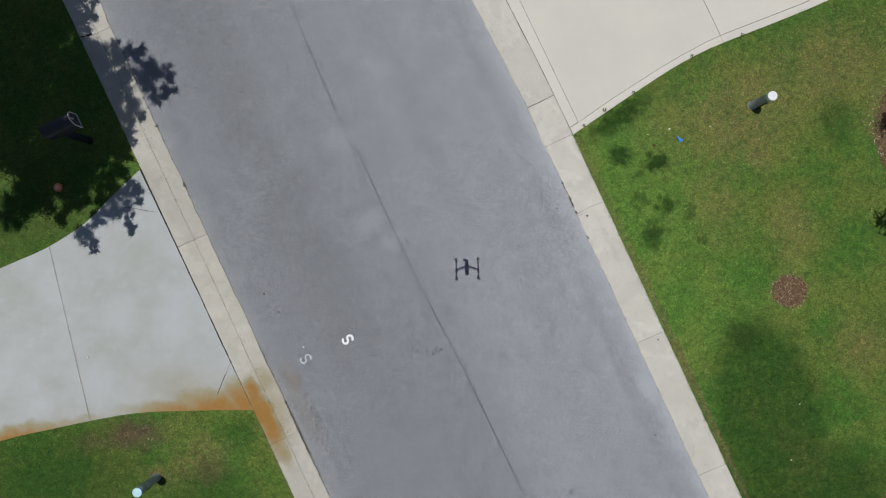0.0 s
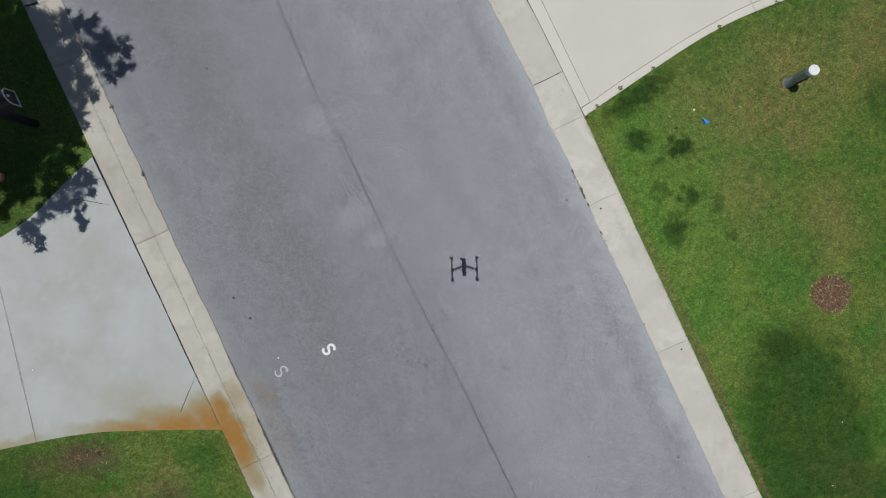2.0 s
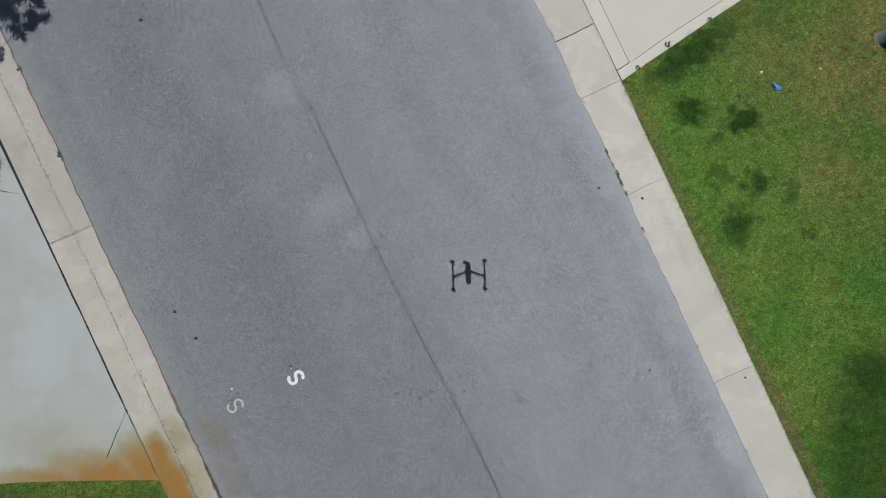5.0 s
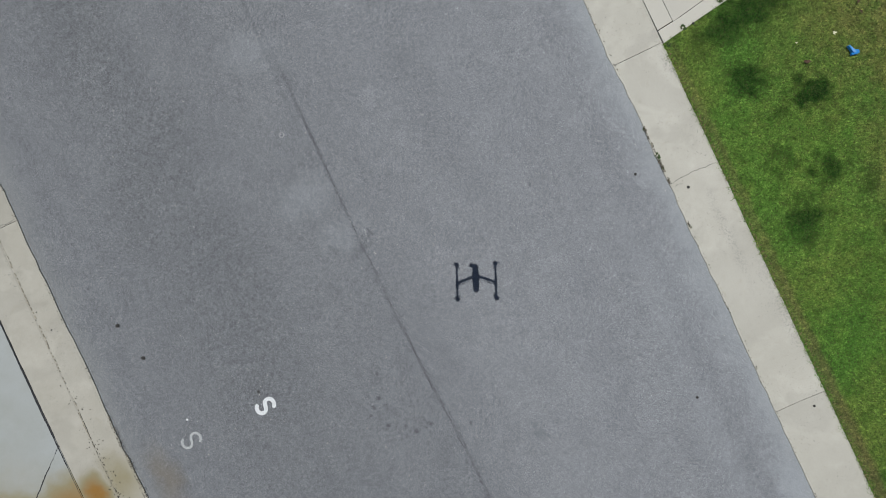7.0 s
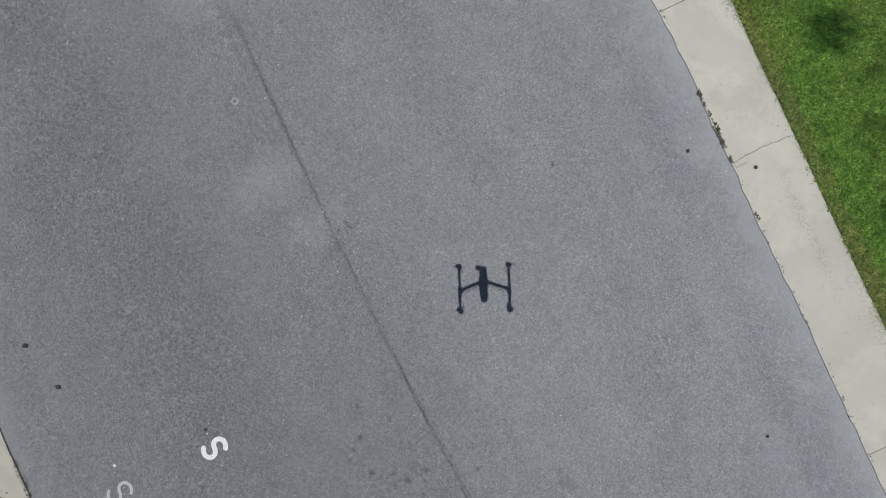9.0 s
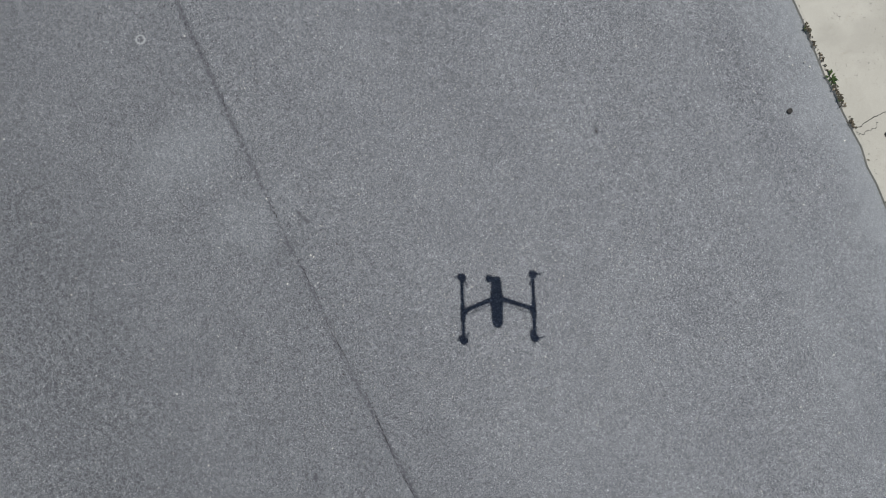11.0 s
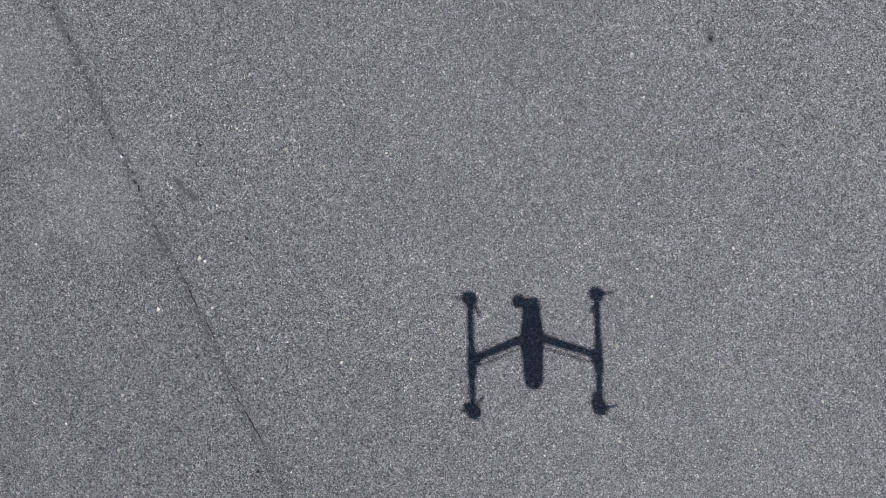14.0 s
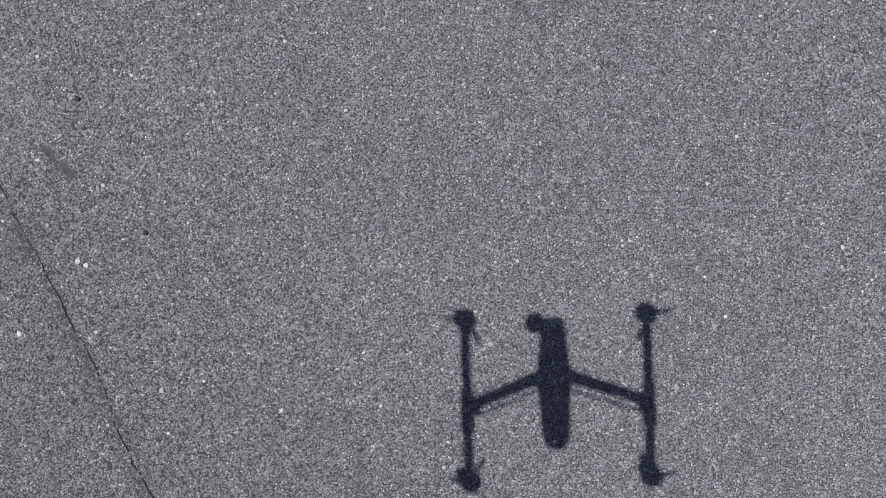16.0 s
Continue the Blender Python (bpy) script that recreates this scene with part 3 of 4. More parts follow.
EAST_FACE = [(R_IN + 0.03, 0.012), (R_IN + 0.16, 0.010), (R_IN + 0.34, 0.020), (R_OUT - 0.03, Z_BACK - 0.002)]
cross_crack(-0.49, R_IN + 0.02, R_OUT - 0.03, EAST_FACE, gutter_e, 3)
cross_crack(1.83, R_IN + 0.02, R_OUT - 0.03, EAST_FACE, gutter_e, 9, 0.012)
cross_crack(-0.53, R_IN + 0.02, R_IN + 0.16, EAST_FACE, gutter_e, 8, 0.004)

WEST_FACE = [(L_OUT + 0.03, Z_BACK - 0.002), (L_IN - 0.30, 0.012), (L_IN - 0.27, 0.010), (L_IN - 0.03, 0.012)]
cross_crack(6.79, L_OUT + 0.02, L_OUT + 0.24, WEST_FACE, gutter_w, 5, 0.05)
cross_crack(2.25, L_OUT + 0.02, L_IN - 0.03, WEST_FACE, gutter_w, 6, 0.004)

# ---- drives ----
JL_TOP, JL_LOW = Vector((-7.76, 0.05)), Vector((-6.95, -3.41))


def cut(line, x):
    """The parts of a line on either side of the place where it reaches x (lines run away from the road)."""
    near = [p for p in line if (p.x > x)]
    far = [p for p in line if (p.x <= x)]
    a, b = near[-1], far[0]
    t = (x - a.x) / (b.x - a.x)
    return near, a.lerp(b, t), far


drive_w = tagged(thing("driveway_west", (0, 0, 0), "grey concrete driveway with orange rust stains along its edge", "driveway"), kind="structure")
n1, c1, f1 = cut(LEFT_UP, -7.76)
n2, c2, f2 = cut(LEFT_LOW, -6.95)
slab("slab", [*n1, c1, c2, *reversed(n2)], Z_BACK, drive_grey, drive_w, 0.0013, round_edge=0.003)
slab("slab", [c1, *f1, *reversed(f2), c2], Z_BACK + 0.002, drive_grey, drive_w, 0.0013, round_edge=0.003)
ribbon("crack", [(-4.17, -2.22), (-4.31, -2.52), (-4.45, -2.87)], 0.006, Z_BACK + 0.003, crack_dark, drive_w, 0.002, 3)
ribbon("crack", [(-5.63, 0.72), (-6.0, 0.78), (-6.4, 0.84)], 0.006, Z_BACK + 0.003, crack_dark, drive_w, 0.002, 4, gaps=0.1)

joint_sand = plain_material("joint_sand", (0.2, 0.195, 0.18), 0.95, 0.0, 0.4, 50.0, 0.4, 0.1)
ribbon("joint", [c1, c2], 0.016, Z_BACK + 0.003, joint_sand, drive_w, 0.0005, 8, 0.02)
ribbon("joint", [at(3.95, L_OUT - 0.004).to_2d(), at(1.2, L_OUT - 0.004).to_2d(), at(-1.25, L_OUT - 0.004).to_2d()], 0.011, Z_BACK + 0.001, crack_dark, drive_w, 0.001, 9, 0.02)

drive_e = tagged(thing("driveway_east", (0, 0, 0), "cream concrete driveway with a scored border", "driveway"), kind="structure")
up = U * 6.5
g0 = N * (R_OUT + 0.006)
strip_in = [Vector((2.665, 2.50)), Vector((1.51, 4.91)), Vector((1.51, 4.91)) + up]
back = [g0 + U * k + N * bend(k) for k in (10.6, 8.0, 7.0, 6.0, 5.0, 4.0, 3.0, 2.3)]
slab("slab", [g0 + U * 1.115, strip_in[0], strip_in[1], strip_in[2], *back], Z_BACK, drive_cream, drive_e, 0.002, round_edge=0.004)
jx = 5.47


def split_up(line, x):
    near = [p for p in line if p.x < x]
    far = [p for p in line if p.x >= x]
    a, b = near[-1], far[0]
    return near, a.lerp(b, (x - a.x) / (b.x - a.x)), far


sn, sc, sf = split_up(RIGHT_SCORE, jx)
en, ec, ef = split_up(RIGHT_EDGE, 5.53)
top_j = Vector((5.13, 4.91)) + U * 6.6
slab("slab", [Vector((2.675, 2.495)), *[p for p in sn if p.x > 2.72]] + [sc, Vector((5.13, 4.91)), top_j, strip_in[2], strip_in[1], strip_in[0]], Z_BACK + 0.001, drive_cream, drive_e, 0.0022, round_edge=0.004)
slab("slab", [sc, *sf, Vector((20.0, 20.0)), top_j, Vector((5.13, 4.91))], Z_BACK + 0.002, drive_cream, drive_e, 0.004, round_edge=0.005)
slab("border", [*en, ec, sc, *reversed(sn[1:]), g0 + U * 1.11], Z_BACK, drive_cream, drive_e, 0.002, round_edge=0.004)
slab("border", [ec, *ef, *reversed(sf), sc], Z_BACK, drive_cream, drive_e, 0.002, round_edge=0.004)


# ---- lawns: turf underneath, and blades over it ----
def lawn_base(name, outline, label):
    bm = bmesh.new()
    f = bm.faces.new([bm.verts.new((p[0], p[1], 0.028)) for p in ccw([tuple(q) for q in outline])])
    bmesh.ops.triangulate(bm, faces=[f])
    return tagged(mesh_object(name, bm, grass_ground), label, "lawn", kind="structure")


e_gut = [at(s, R_OUT + 0.004).to_2d() for s in (-140, 0.95)]
lawn_e = [e_gut[0], e_gut[1], *RIGHT_EDGE, Vector((140, 70)), Vector((200, -60))]
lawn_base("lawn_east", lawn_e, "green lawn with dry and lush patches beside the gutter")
north_edge = [at(10.5, R_OUT - 0.22).to_2d(), Vector((1.51, 4.91)) + up, top_j, Vector((20.0, 20.0)), Vector((140, 90)), at(140, R_OUT - 0.22).to_2d()]
lawn_base("lawn_far", north_edge, "green lawn beyond the driveway")
lawn_n = [at(3.95, L_OUT - 0.004).to_2d(), *LEFT_UP, Vector((-140, -60)), Vector((-160, 100)), at(140, L_OUT - 0.004).to_2d()]
lawn_base("lawn_north", lawn_n, "shaded lawn under a tree")
lawn_s = [at(-1.31, L_OUT - 0.004).to_2d(), *LEFT_LOW, Vector((-140, -66)), Vector((-60, -160)), at(-140, L_OUT - 0.004).to_2d()]
lawn_base("lawn_south", lawn_s, "green lawn with a bare patch")


def inside(px, py, poly):
    x = np.array([p[0] for p in poly])
    y = np.array([p[1] for p in poly])
    res = np.zeros(len(px), dtype=bool)
    j = len(x) - 1
    for i in range(len(x)):
        hit = ((y[i] > py) != (y[j] > py)) & (px < (x[j] - x[i]) * (py - y[i]) / (y[j] - y[i] + 1e-12) + x[i])
        res ^= hit
        j = i
    return res


BEDS = [(6.84, -0.83, 0.36, 0.35), (9.88, 2.33, 1.52, 1.5), (9.1, -5.15, 0.5, 0.5)]
BARE = [(-5.95, -3.66, 0.55, 0.24)]


def grass(name, outline, box, density, label, seed):
    rng = np.random.default_rng(seed)
    x0, y0, x1, y1 = box
    n = int((x1 - x0) * (y1 - y0) * density)
    px, py = rng.uniform(x0, x1, n), rng.uniform(y0, y1, n)
    keep = inside(px, py, [tuple(p) for p in outline])
    # tufts creep over the edge of the concrete here and there
    run = px * U.x + py * U.y + 0.5 * (px * N.x + py * N.y)
    creep = np.sin(run * 19.0) + np.sin(run * 47.0 + 1.3) + np.sin(run * 8.3 + 0.4)
    keep |= inside(px, py, inset(ccw([tuple(p) for p in outline]), -0.034)) & (creep > 0.75)
    for bx, by, rx, ry in BEDS:
        d = np.hypot((px - bx) / rx, (py - by) / ry)
        keep &= d > 0.97 + 0.12 * rng.standard_normal(n)
    for bx, by, rx, ry in BARE:
        d = np.hypot((px - bx) / rx, (py - by) / ry)
        keep &= (d > 1.0) | (rng.random(n) < 0.35 + 0.3 * d)
    edge = np.minimum(np.minimum(px - x0, x1 - px), np.minimum(py - y0, y1 - py))
    keep &= rng.random(n) < edge / 0.9 + 0.05
    px, py = px[keep], py[keep]
    n = len(px)
    yaw = rng.uniform(0, 2 * np.pi, n)
    length = rng.uniform(0.016, 0.04, n)
    width = rng.uniform(0.0055, 0.0095, n)
    lean = rng.uniform(0.35, 1.25, n)
    dx, dy = np.cos(yaw), np.sin(yaw)
    z0 = np.full(n, 0.026)
    def ring(f, wf, bend):
        reach = length * f * np.sin(lean * bend)
        h = z0 + length * f * np.cos(lean * bend)
        cx, cy = px + dx * reach, py + dy * reach
        return (np.stack([cx - dy * width * wf / 2, cy + dx * width * wf / 2, h], 1), np.stack([cx + dy * width * wf / 2, cy - dx * width * wf / 2, h], 1))
    a, _ = ring(0.0, 0.0, 0.6)
    c, d = ring(0.5, 1.0, 0.8)
    e, _ = ring(1.0, 0.0, 1.15)
    verts = np.stack([a, c, d, e], 1).reshape(-1, 3)
    i = np.arange(n) * 4
    faces = np.stack([i, i + 2, i + 1, i + 1, i + 2, i + 3], 1).ravel()
    return tagged(raw_object(name, verts, faces, 3, grass_blade), label, "grass", kind="stuff")


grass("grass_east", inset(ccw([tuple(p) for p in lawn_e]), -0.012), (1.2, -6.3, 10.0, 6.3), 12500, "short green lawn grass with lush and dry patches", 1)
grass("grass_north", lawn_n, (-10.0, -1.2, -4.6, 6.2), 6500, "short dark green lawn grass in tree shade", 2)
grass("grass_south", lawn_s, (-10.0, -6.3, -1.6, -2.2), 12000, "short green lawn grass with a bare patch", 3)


def chips(name, cx, cy, rx, ry, count, material, label, category, seed, size=(0.015, 0.06), z=0.03):
    """Loose flat bits heaped in an oval."""
    rng = np.random.default_rng(seed)
    a, q = rng.uniform(0, 2 * np.pi, count), np.sqrt(rng.random(count))
    q = q * (1 + 0.1 * np.sin(3 * a + seed) + 0.05 * np.sin(7 * a))
    x, y = cx + rx * q * np.cos(a), cy + ry * q * np.sin(a)
    h = z + 0.035 * (1 - q ** 2) + rng.uniform(0, 0.015, count)
    L, W = rng.uniform(*size, count), rng.uniform(0.006, 0.016, count)
    yaw, tilt = rng.uniform(0, np.pi, count), rng.uniform(-0.5, 0.5, count)
    ux, uy, uz = np.cos(yaw) * np.cos(tilt), np.sin(yaw) * np.cos(tilt), np.sin(tilt)
    vx, vy = -np.sin(yaw), np.cos(yaw)
    quad = []
    for i, j, k in ((-1, -1, 0), (1, -0.6, 0), (1, 1, 0), (-1, 0.7, 0)):
        quad.append(np.stack([x + ux * L / 2 * i + vx * W / 2 * j, y + uy * L / 2 * i + vy * W / 2 * j, h + uz * L / 2 * i], 1))
    verts = np.stack(quad, 1).reshape(-1, 3)
    return tagged(raw_object(name, verts, np.arange(count * 4), 4, material), label, category, kind="stuff")


mulch_soil = plain_material("mulch_soil", (0.09, 0.055, 0.035), 0.95, 0.0, 0.4, 40.0, 0.6, 0.1)


def mound(name, cx, cy, rx, ry, label):
    bm = bmesh.new()
    lathe(bm, [(1.0, 0.0), (0.8, 0.5), (0.4, 0.9), (0.05, 1.0)], segments=40)
    for v in bm.verts:
        w = 1 + 0.06 * noise.noise((v.co.x * 3 + cx, v.co.y * 3, 1))
        v.co = Vector((cx + v.co.x * rx * w, cy + v.co.y * ry * w, 0.022 + 0.03 * v.co.z))
    return tagged(smooth(mesh_object(name, bm, mulch_soil)), label, "mulch bed", kind="structure")


mound("mulch_ring", 6.84, -0.83, 0.36, 0.35, "small round patch of brown mulch in the lawn")
chips("mulch", 6.84, -0.83, 0.38, 0.37, 900, mulch_chips, "brown and straw-coloured mulch chips in a ring", "mulch", 5)
mound("mulch_bed", 9.88, 2.33, 1.5, 1.48, "brown mulch bed edging the lawn")
chips("mulch", 9.88, 2.33, 1.53, 1.5, 8000, mulch_chips, "reddish brown mulch chips in a planting bed", "mulch", 6)
mound("mulch_bed", 9.1, -5.15, 0.5, 0.5, "edge of a brown mulch bed in the lawn")
chips("mulch", 9.1, -5.15, 0.5, 0.5, 1200, mulch_chips, "brown mulch chips", "mulch", 7)
chips("dead_grass", -6.05, -3.7, 0.62, 0.3, 110, mulch_chips, "withered brown stalks on bare soil", "dead grass", 8, z=0.02)

# ---- marks on the road ----
CRACK = [(-3.9, 6.9), (-3.09, 5.15), (-2.56, 3.81), (-2.15, 2.85), (-1.782, 2.056), (-1.436, 1.363), (-1.306, 1.127), (-1.137, 0.75), (-0.994, 0.439), (-0.854, 0.114),
         (-0.786, -0.014), (-0.719, -0.142), (-0.678, -0.23), (-0.631, -0.311), (-0.57, -0.473), (-0.489, -0.638), (-0.397, -0.795), (-0.228, -1.146), (-0.124, -1.384),
         (0.296, -2.176), (0.85, -3.29), (1.63, -4.93), (1.97, -5.69)]
ribbon("crack", CRACK[:10], 0.0034, 0.0055, crack_dark, road, 0.004, 11, 0.006, gaps=0.72)
ribbon("crack", CRACK[9:19], 0.0030, 0.0055, crack_dark, road, 0.0022, 12, 0.006, gaps=0.22)
ribbon("crack", CRACK[18:], 0.0045, 0.0055, crack_dark, road, 0.003, 13, 0.006, gaps=0.35)


def letter_s(material, where, turn, height, stroke, label):
    """A painted letter S: two arcs drawn with one broad stroke."""
    r = height / 4
    pts = []
    for i in range(17):
        t = radians(20 + i * 250 / 16)
        pts.append(Vector((r * 1.15 * math.cos(t), r + r * math.sin(t))))
    for i in range(1, 17):
        t = radians(90 - i * 250 / 16)
        pts.append(Vector((r * 1.15 * math.cos(t), -r + r * math.sin(t))))
    bm = bmesh.new()
    rows = []
    for i, p in enumerate(pts):
        d = (pts[min(i + 1, len(pts) - 1)] - pts[max(i - 1, 0)]).normalized()
        n = Vector((-d.y, d.x))
        w = stroke / 2 * (0.8 if i in (0, len(pts) - 1) else 1.0) * (1 + 0.08 * noise.noise((i * 0.7, height, 2)))
        rows.append([bm.verts.new((*(p + n * w).to_2d(), h)) for h in (0.0, 0.0025)] + [bm.verts.new((*(p - n * w).to_2d(), h)) for h in (0.0025, 0.0)])
    for a, b in zip(rows, rows[1:]):
        for i in range(3):
            bm.faces.new((a[i], a[i + 1], b[i + 1], b[i]))
    bm.faces.new(rows[0][::-1])
    bm.faces.new(rows[-1])
    bmesh.ops.recalc_face_normals(bm, faces=bm.faces)
    ob = mesh_object("painted_letter", bm, material)
    ob.matrix_world = Matrix.Translation(where) @ Matrix.Rotation(turn, 4, "Z")
    return tagged(ob, label, "road marking", "letters painted on the road")


letter_s(white_paint, (-1.885, -1.79, 0.004), radians(-62), 0.205, 0.043, "bright white letter S painted on asphalt")
letter_s(faded_paint, (-2.715, -2.175, 0.003), radians(-62), 0.215, 0.027, "faded grey letter S painted on asphalt")

# small painted ring
bm = bmesh.new()
outer = [bm.verts.new((0.031 * math.cos(t), 0.031 * math.sin(t), 0)) for t in [2 * math.pi * i / 24 for i in range(24)]]
inner = [bm.verts.new((0.021 * math.cos(t), 0.021 * math.sin(t), 0.001)) for t in [2 * math.pi * i / 24 for i in range(24)]]
for i in range(24):
    bm.faces.new((outer[i], outer[(i + 1) % 24], inner[(i + 1) % 24], inner[i]))
o = mesh_object("painted_ring", bm, faded_paint)
o.location = (-1.70, 1.245, 0.005)
tagged(o, "small pale ring painted on asphalt", "road marking")


def pebble(where, size, material, label, seed, group=""):
    bm = bmesh.new()
    bmesh.ops.create_icosphere(bm, subdivisions=1, radius=size)
    for v in bm.verts:
        v.co *= 1 + 0.3 * noise.noise(v.co * 40 + Vector((seed, 0, 0)))
        v.co.z = max(v.co.z * 0.5, -size * 0.2)
    o = mesh_object("pebble", bm, material)
    o.location = (where[0], where[1], where[2] + size * 0.18)
    return tagged(o, label, "pebble", group)


SPOTS = [(-3.54, -0.89), (-1.96, -1.63), (2.95, -1.70), (-3.25, -1.25), (2.64, -3.67), (2.26, 0.80), (-4.0, 3.1), (4.2, -3.68)]
for k, (x, y) in enumerate(SPOTS):
    pebble((x, y, 0.004), 0.019 if k % 3 else 0.025, dark_stone, "small dark pebble lying on the asphalt", k, "dark pebbles on the road")
pebble((2.85, 0.655, 0.012), 0.02, dark_stone, "small black pebble on the concrete gutter", 21, "dark pebbles on the gutter")
pebble((4.245, -1.79, 0.03), 0.016, dark_stone, "small black pebble on the concrete gutter", 22, "dark pebbles on the gutter")
pebble((-2.76, -1.94, 0.004), 0.016, white_paint, "small white pebble on the asphalt", 23)
pebble((-7.0, -2.13, 0.05), 0.018, white_paint, "small white pebble on the driveway", 24)
for k, (x, y) in enumerate([(-0.503, -0.005), (1.08, 0.681), (-0.665, 0.315), (-0.465, -0.8)]):
    pebble((x, y, 0.006), 0.007, dark_stone, "dark crumb lying on the asphalt", 30 + k, "dark crumbs on the road")


for k, (x, y) in enumerate([(-0.665, -0.073), (-0.604, 0.108), (-0.621, -0.241), (-0.027, 0.287), (0.031, 0.53), (-0.762, 0.414), (0.382, -0.071), (0.472, -0.5), (0.841, 0.509),
                            (-0.172, 0.452), (0.834, 0.114)]):
    pebble((x, y, 0.004), 0.0075 if k == 0 else 0.0055, pale_stone, "pale stone set in the asphalt", 50 + k, "pale stones in the road")


def scatter_stones(name, box, count, size, material, label, seed):
    """Loose and exposed chips of stone on the asphalt."""
    rng = np.random.default_rng(seed)
    x, y = rng.uniform(box[0], box[2], count), rng.uniform(box[1], box[3], count)
    s = size[0] + (size[1] - size[0]) * rng.random(count) ** 3
    yaw = rng.uniform(0, 2 * np.pi, count)
    corners = []
    for k in range(5):
        t = yaw + k * 2 * np.pi / 5 + rng.uniform(-0.3, 0.3, count)
        q = s * rng.uniform(0.7, 1.15, count)
        corners.append(np.stack([x + q * np.cos(t), y + q * np.sin(t), np.full(count, 0.0035)], 1))
    corners.append(np.stack([x + s * rng.uniform(-0.3, 0.3, count), y + s * rng.uniform(-0.3, 0.3, count), 0.0055 + s * 0.35], 1))
    verts = np.stack(corners, 1).reshape(-1, 3)
    i = np.arange(count) * 6
    faces = np.stack([f for k in range(5) for f in (i + k, i + (k + 1) % 5, i + 5)], 1).ravel()
    return tagged(raw_object(name, verts, faces, 3, material), label, "gravel", kind="stuff")


scatter_stones("stone_chips", (-1.3, -1.1, 1.5, 1.2), 4200, (0.0016, 0.005), stone_chips, "pale stone chips exposed in the asphalt", 1)
scatter_stones("stone_chips", (-4.0, -5.4, 3.4, 5.4), 5000, (0.003, 0.008), stone_chips, "scattered pale stone chips on the asphalt", 2)


# ---- weeds and dirt in the joint between road and gutter ----
def joint_dirt(name, r, spans, seed, label, z=0.012, spread=0.012, material=None):
    rng = np.random.default_rng(seed)
    xs, ys = [], []
    for s0, s1, n in spans:
        s = rng.uniform(s0, s1, n)
        rr = r + rng.normal(0, spread, n)
        p = np.outer(s, (U.x, U.y)) + np.outer(rr, (N.x, N.y))
        xs.append(p[:, 0])
        ys.append(p[:, 1])
    x, y = np.concatenate(xs), np.concatenate(ys)
    n = len(x)
    yaw = rng.uniform(0, 2 * np.pi, n)
    L, W = rng.uniform(0.008, 0.03, n), rng.uniform(0.004, 0.012, n)
    ux, uy = np.cos(yaw), np.sin(yaw)
    tri = [np.stack([x + ux * L * i - uy * W * j, y + uy * L * i + ux * W * j, z + 0.008 * rng.random(n)], 1) for i, j in ((-0.5, -0.5), (0.5, 0.0), (-0.4, 0.5))]
    return tagged(raw_object(name, np.stack(tri, 1).reshape(-1, 3), np.arange(n * 3), 3, material or debris_bits), label, "debris", kind="stuff")


joint_dirt("gutter_debris", R_IN + 0.012, [(-0.35, -0.2, 75), (-0.49, -0.43, 30), (0.15, 0.21, 30), (-0.2, 0.18, 50), (-5.5, 5.5, 130), (-1.05, -0.95, 14)], 4, "dark dirt and dead leaves in the joint beside the gutter", 0.012, 0.007)
joint_dirt("gutter_debris", L_IN, [(-3.2, -0.2, 420), (-5.5, 7.0, 240), (-2.6, -1.4, 320), (3.2, 3.4, 40)], 5, "dark dirt and moss in the joint beside the gutter")


ribbon("crease_dirt", [at(7.0, L_IN - 0.285).to_2d(), at(2.0, L_IN - 0.28).to_2d(), at(-2.0, L_IN - 0.29).to_2d(), at(-5.5, L_IN - 0.285).to_2d()], 0.008, 0.0135,
       plain_material("gutter_silt", (0.22, 0.2, 0.16), 0.95, 0.0, 0.4, 40.0, 0.3, 0.1), gutter_w, 0.004, 31, 0.02, gaps=0.4)
joint_dirt("gutter_debris", L_IN - 0.285, [(-2.6, 0.2, 90), (-5.0, 6.5, 70), (-2.0, -1.0, 60)], 9, "specks of dark dirt along the crease of the gutter", 0.014, 0.06)
joint_dirt("dead_grass", R_OUT + 0.02, [(-5.6, 0.9, 1300)], 6, "brown dead grass clippings along the back of the gutter", 0.05, 0.016, straw)
joint_dirt("dead_grass", L_OUT - 0.015, [(-6.0, -1.3, 500)], 7, "brown dead grass clippings along the back of the gutter", 0.05, 0.012, straw)


def weed(where, size, count, seed, label="small green weed growing in the gutter joint", group="weeds along the gutter"):
    rng = random.Random(seed)
    bm = bmesh.new()
    for i in range(count):
        a = rng.uniform(0, 2 * math.pi)
        L = size * rng.uniform(0.5, 1.2)
        w = L * 0.18
        d, n = Vector((math.cos(a), math.sin(a), 0)), Vector((-math.sin(a), math.cos(a), 0))
        up = Vector((0, 0, 1))
        o = d * rng.uniform(0, size * 0.3)
        v = [bm.verts.new(o), bm.verts.new(o + d * L * 0.5 + n * w + up * L * 0.4), bm.verts.new(o + d * L + up * L * rng.uniform(0.15, 0.5)), bm.verts.new(o + d * L * 0.5 - n * w + up * L * 0.4)]
        bm.faces.new(v)
    o = mesh_object("weed", bm, weed_leaf)
    o.location = where
    return tagged(o, label, "weed", group)


for k, (s, size) in enumerate([(-0.146, 0.034), (-0.17, 0.026), (0.18, 0.024), (-0.29, 0.022), (-1.02, 0.02)]):
    weed(at(s, R_IN + 0.015, 0.006), size, 16, k)
for k, (s, size) in enumerate([(-1.7, 0.028), (-2.2, 0.03), (3.3, 0.03), (4.6, 0.034)]):
    weed(at(s, L_IN, 0.006), size, 14, 40 + k)


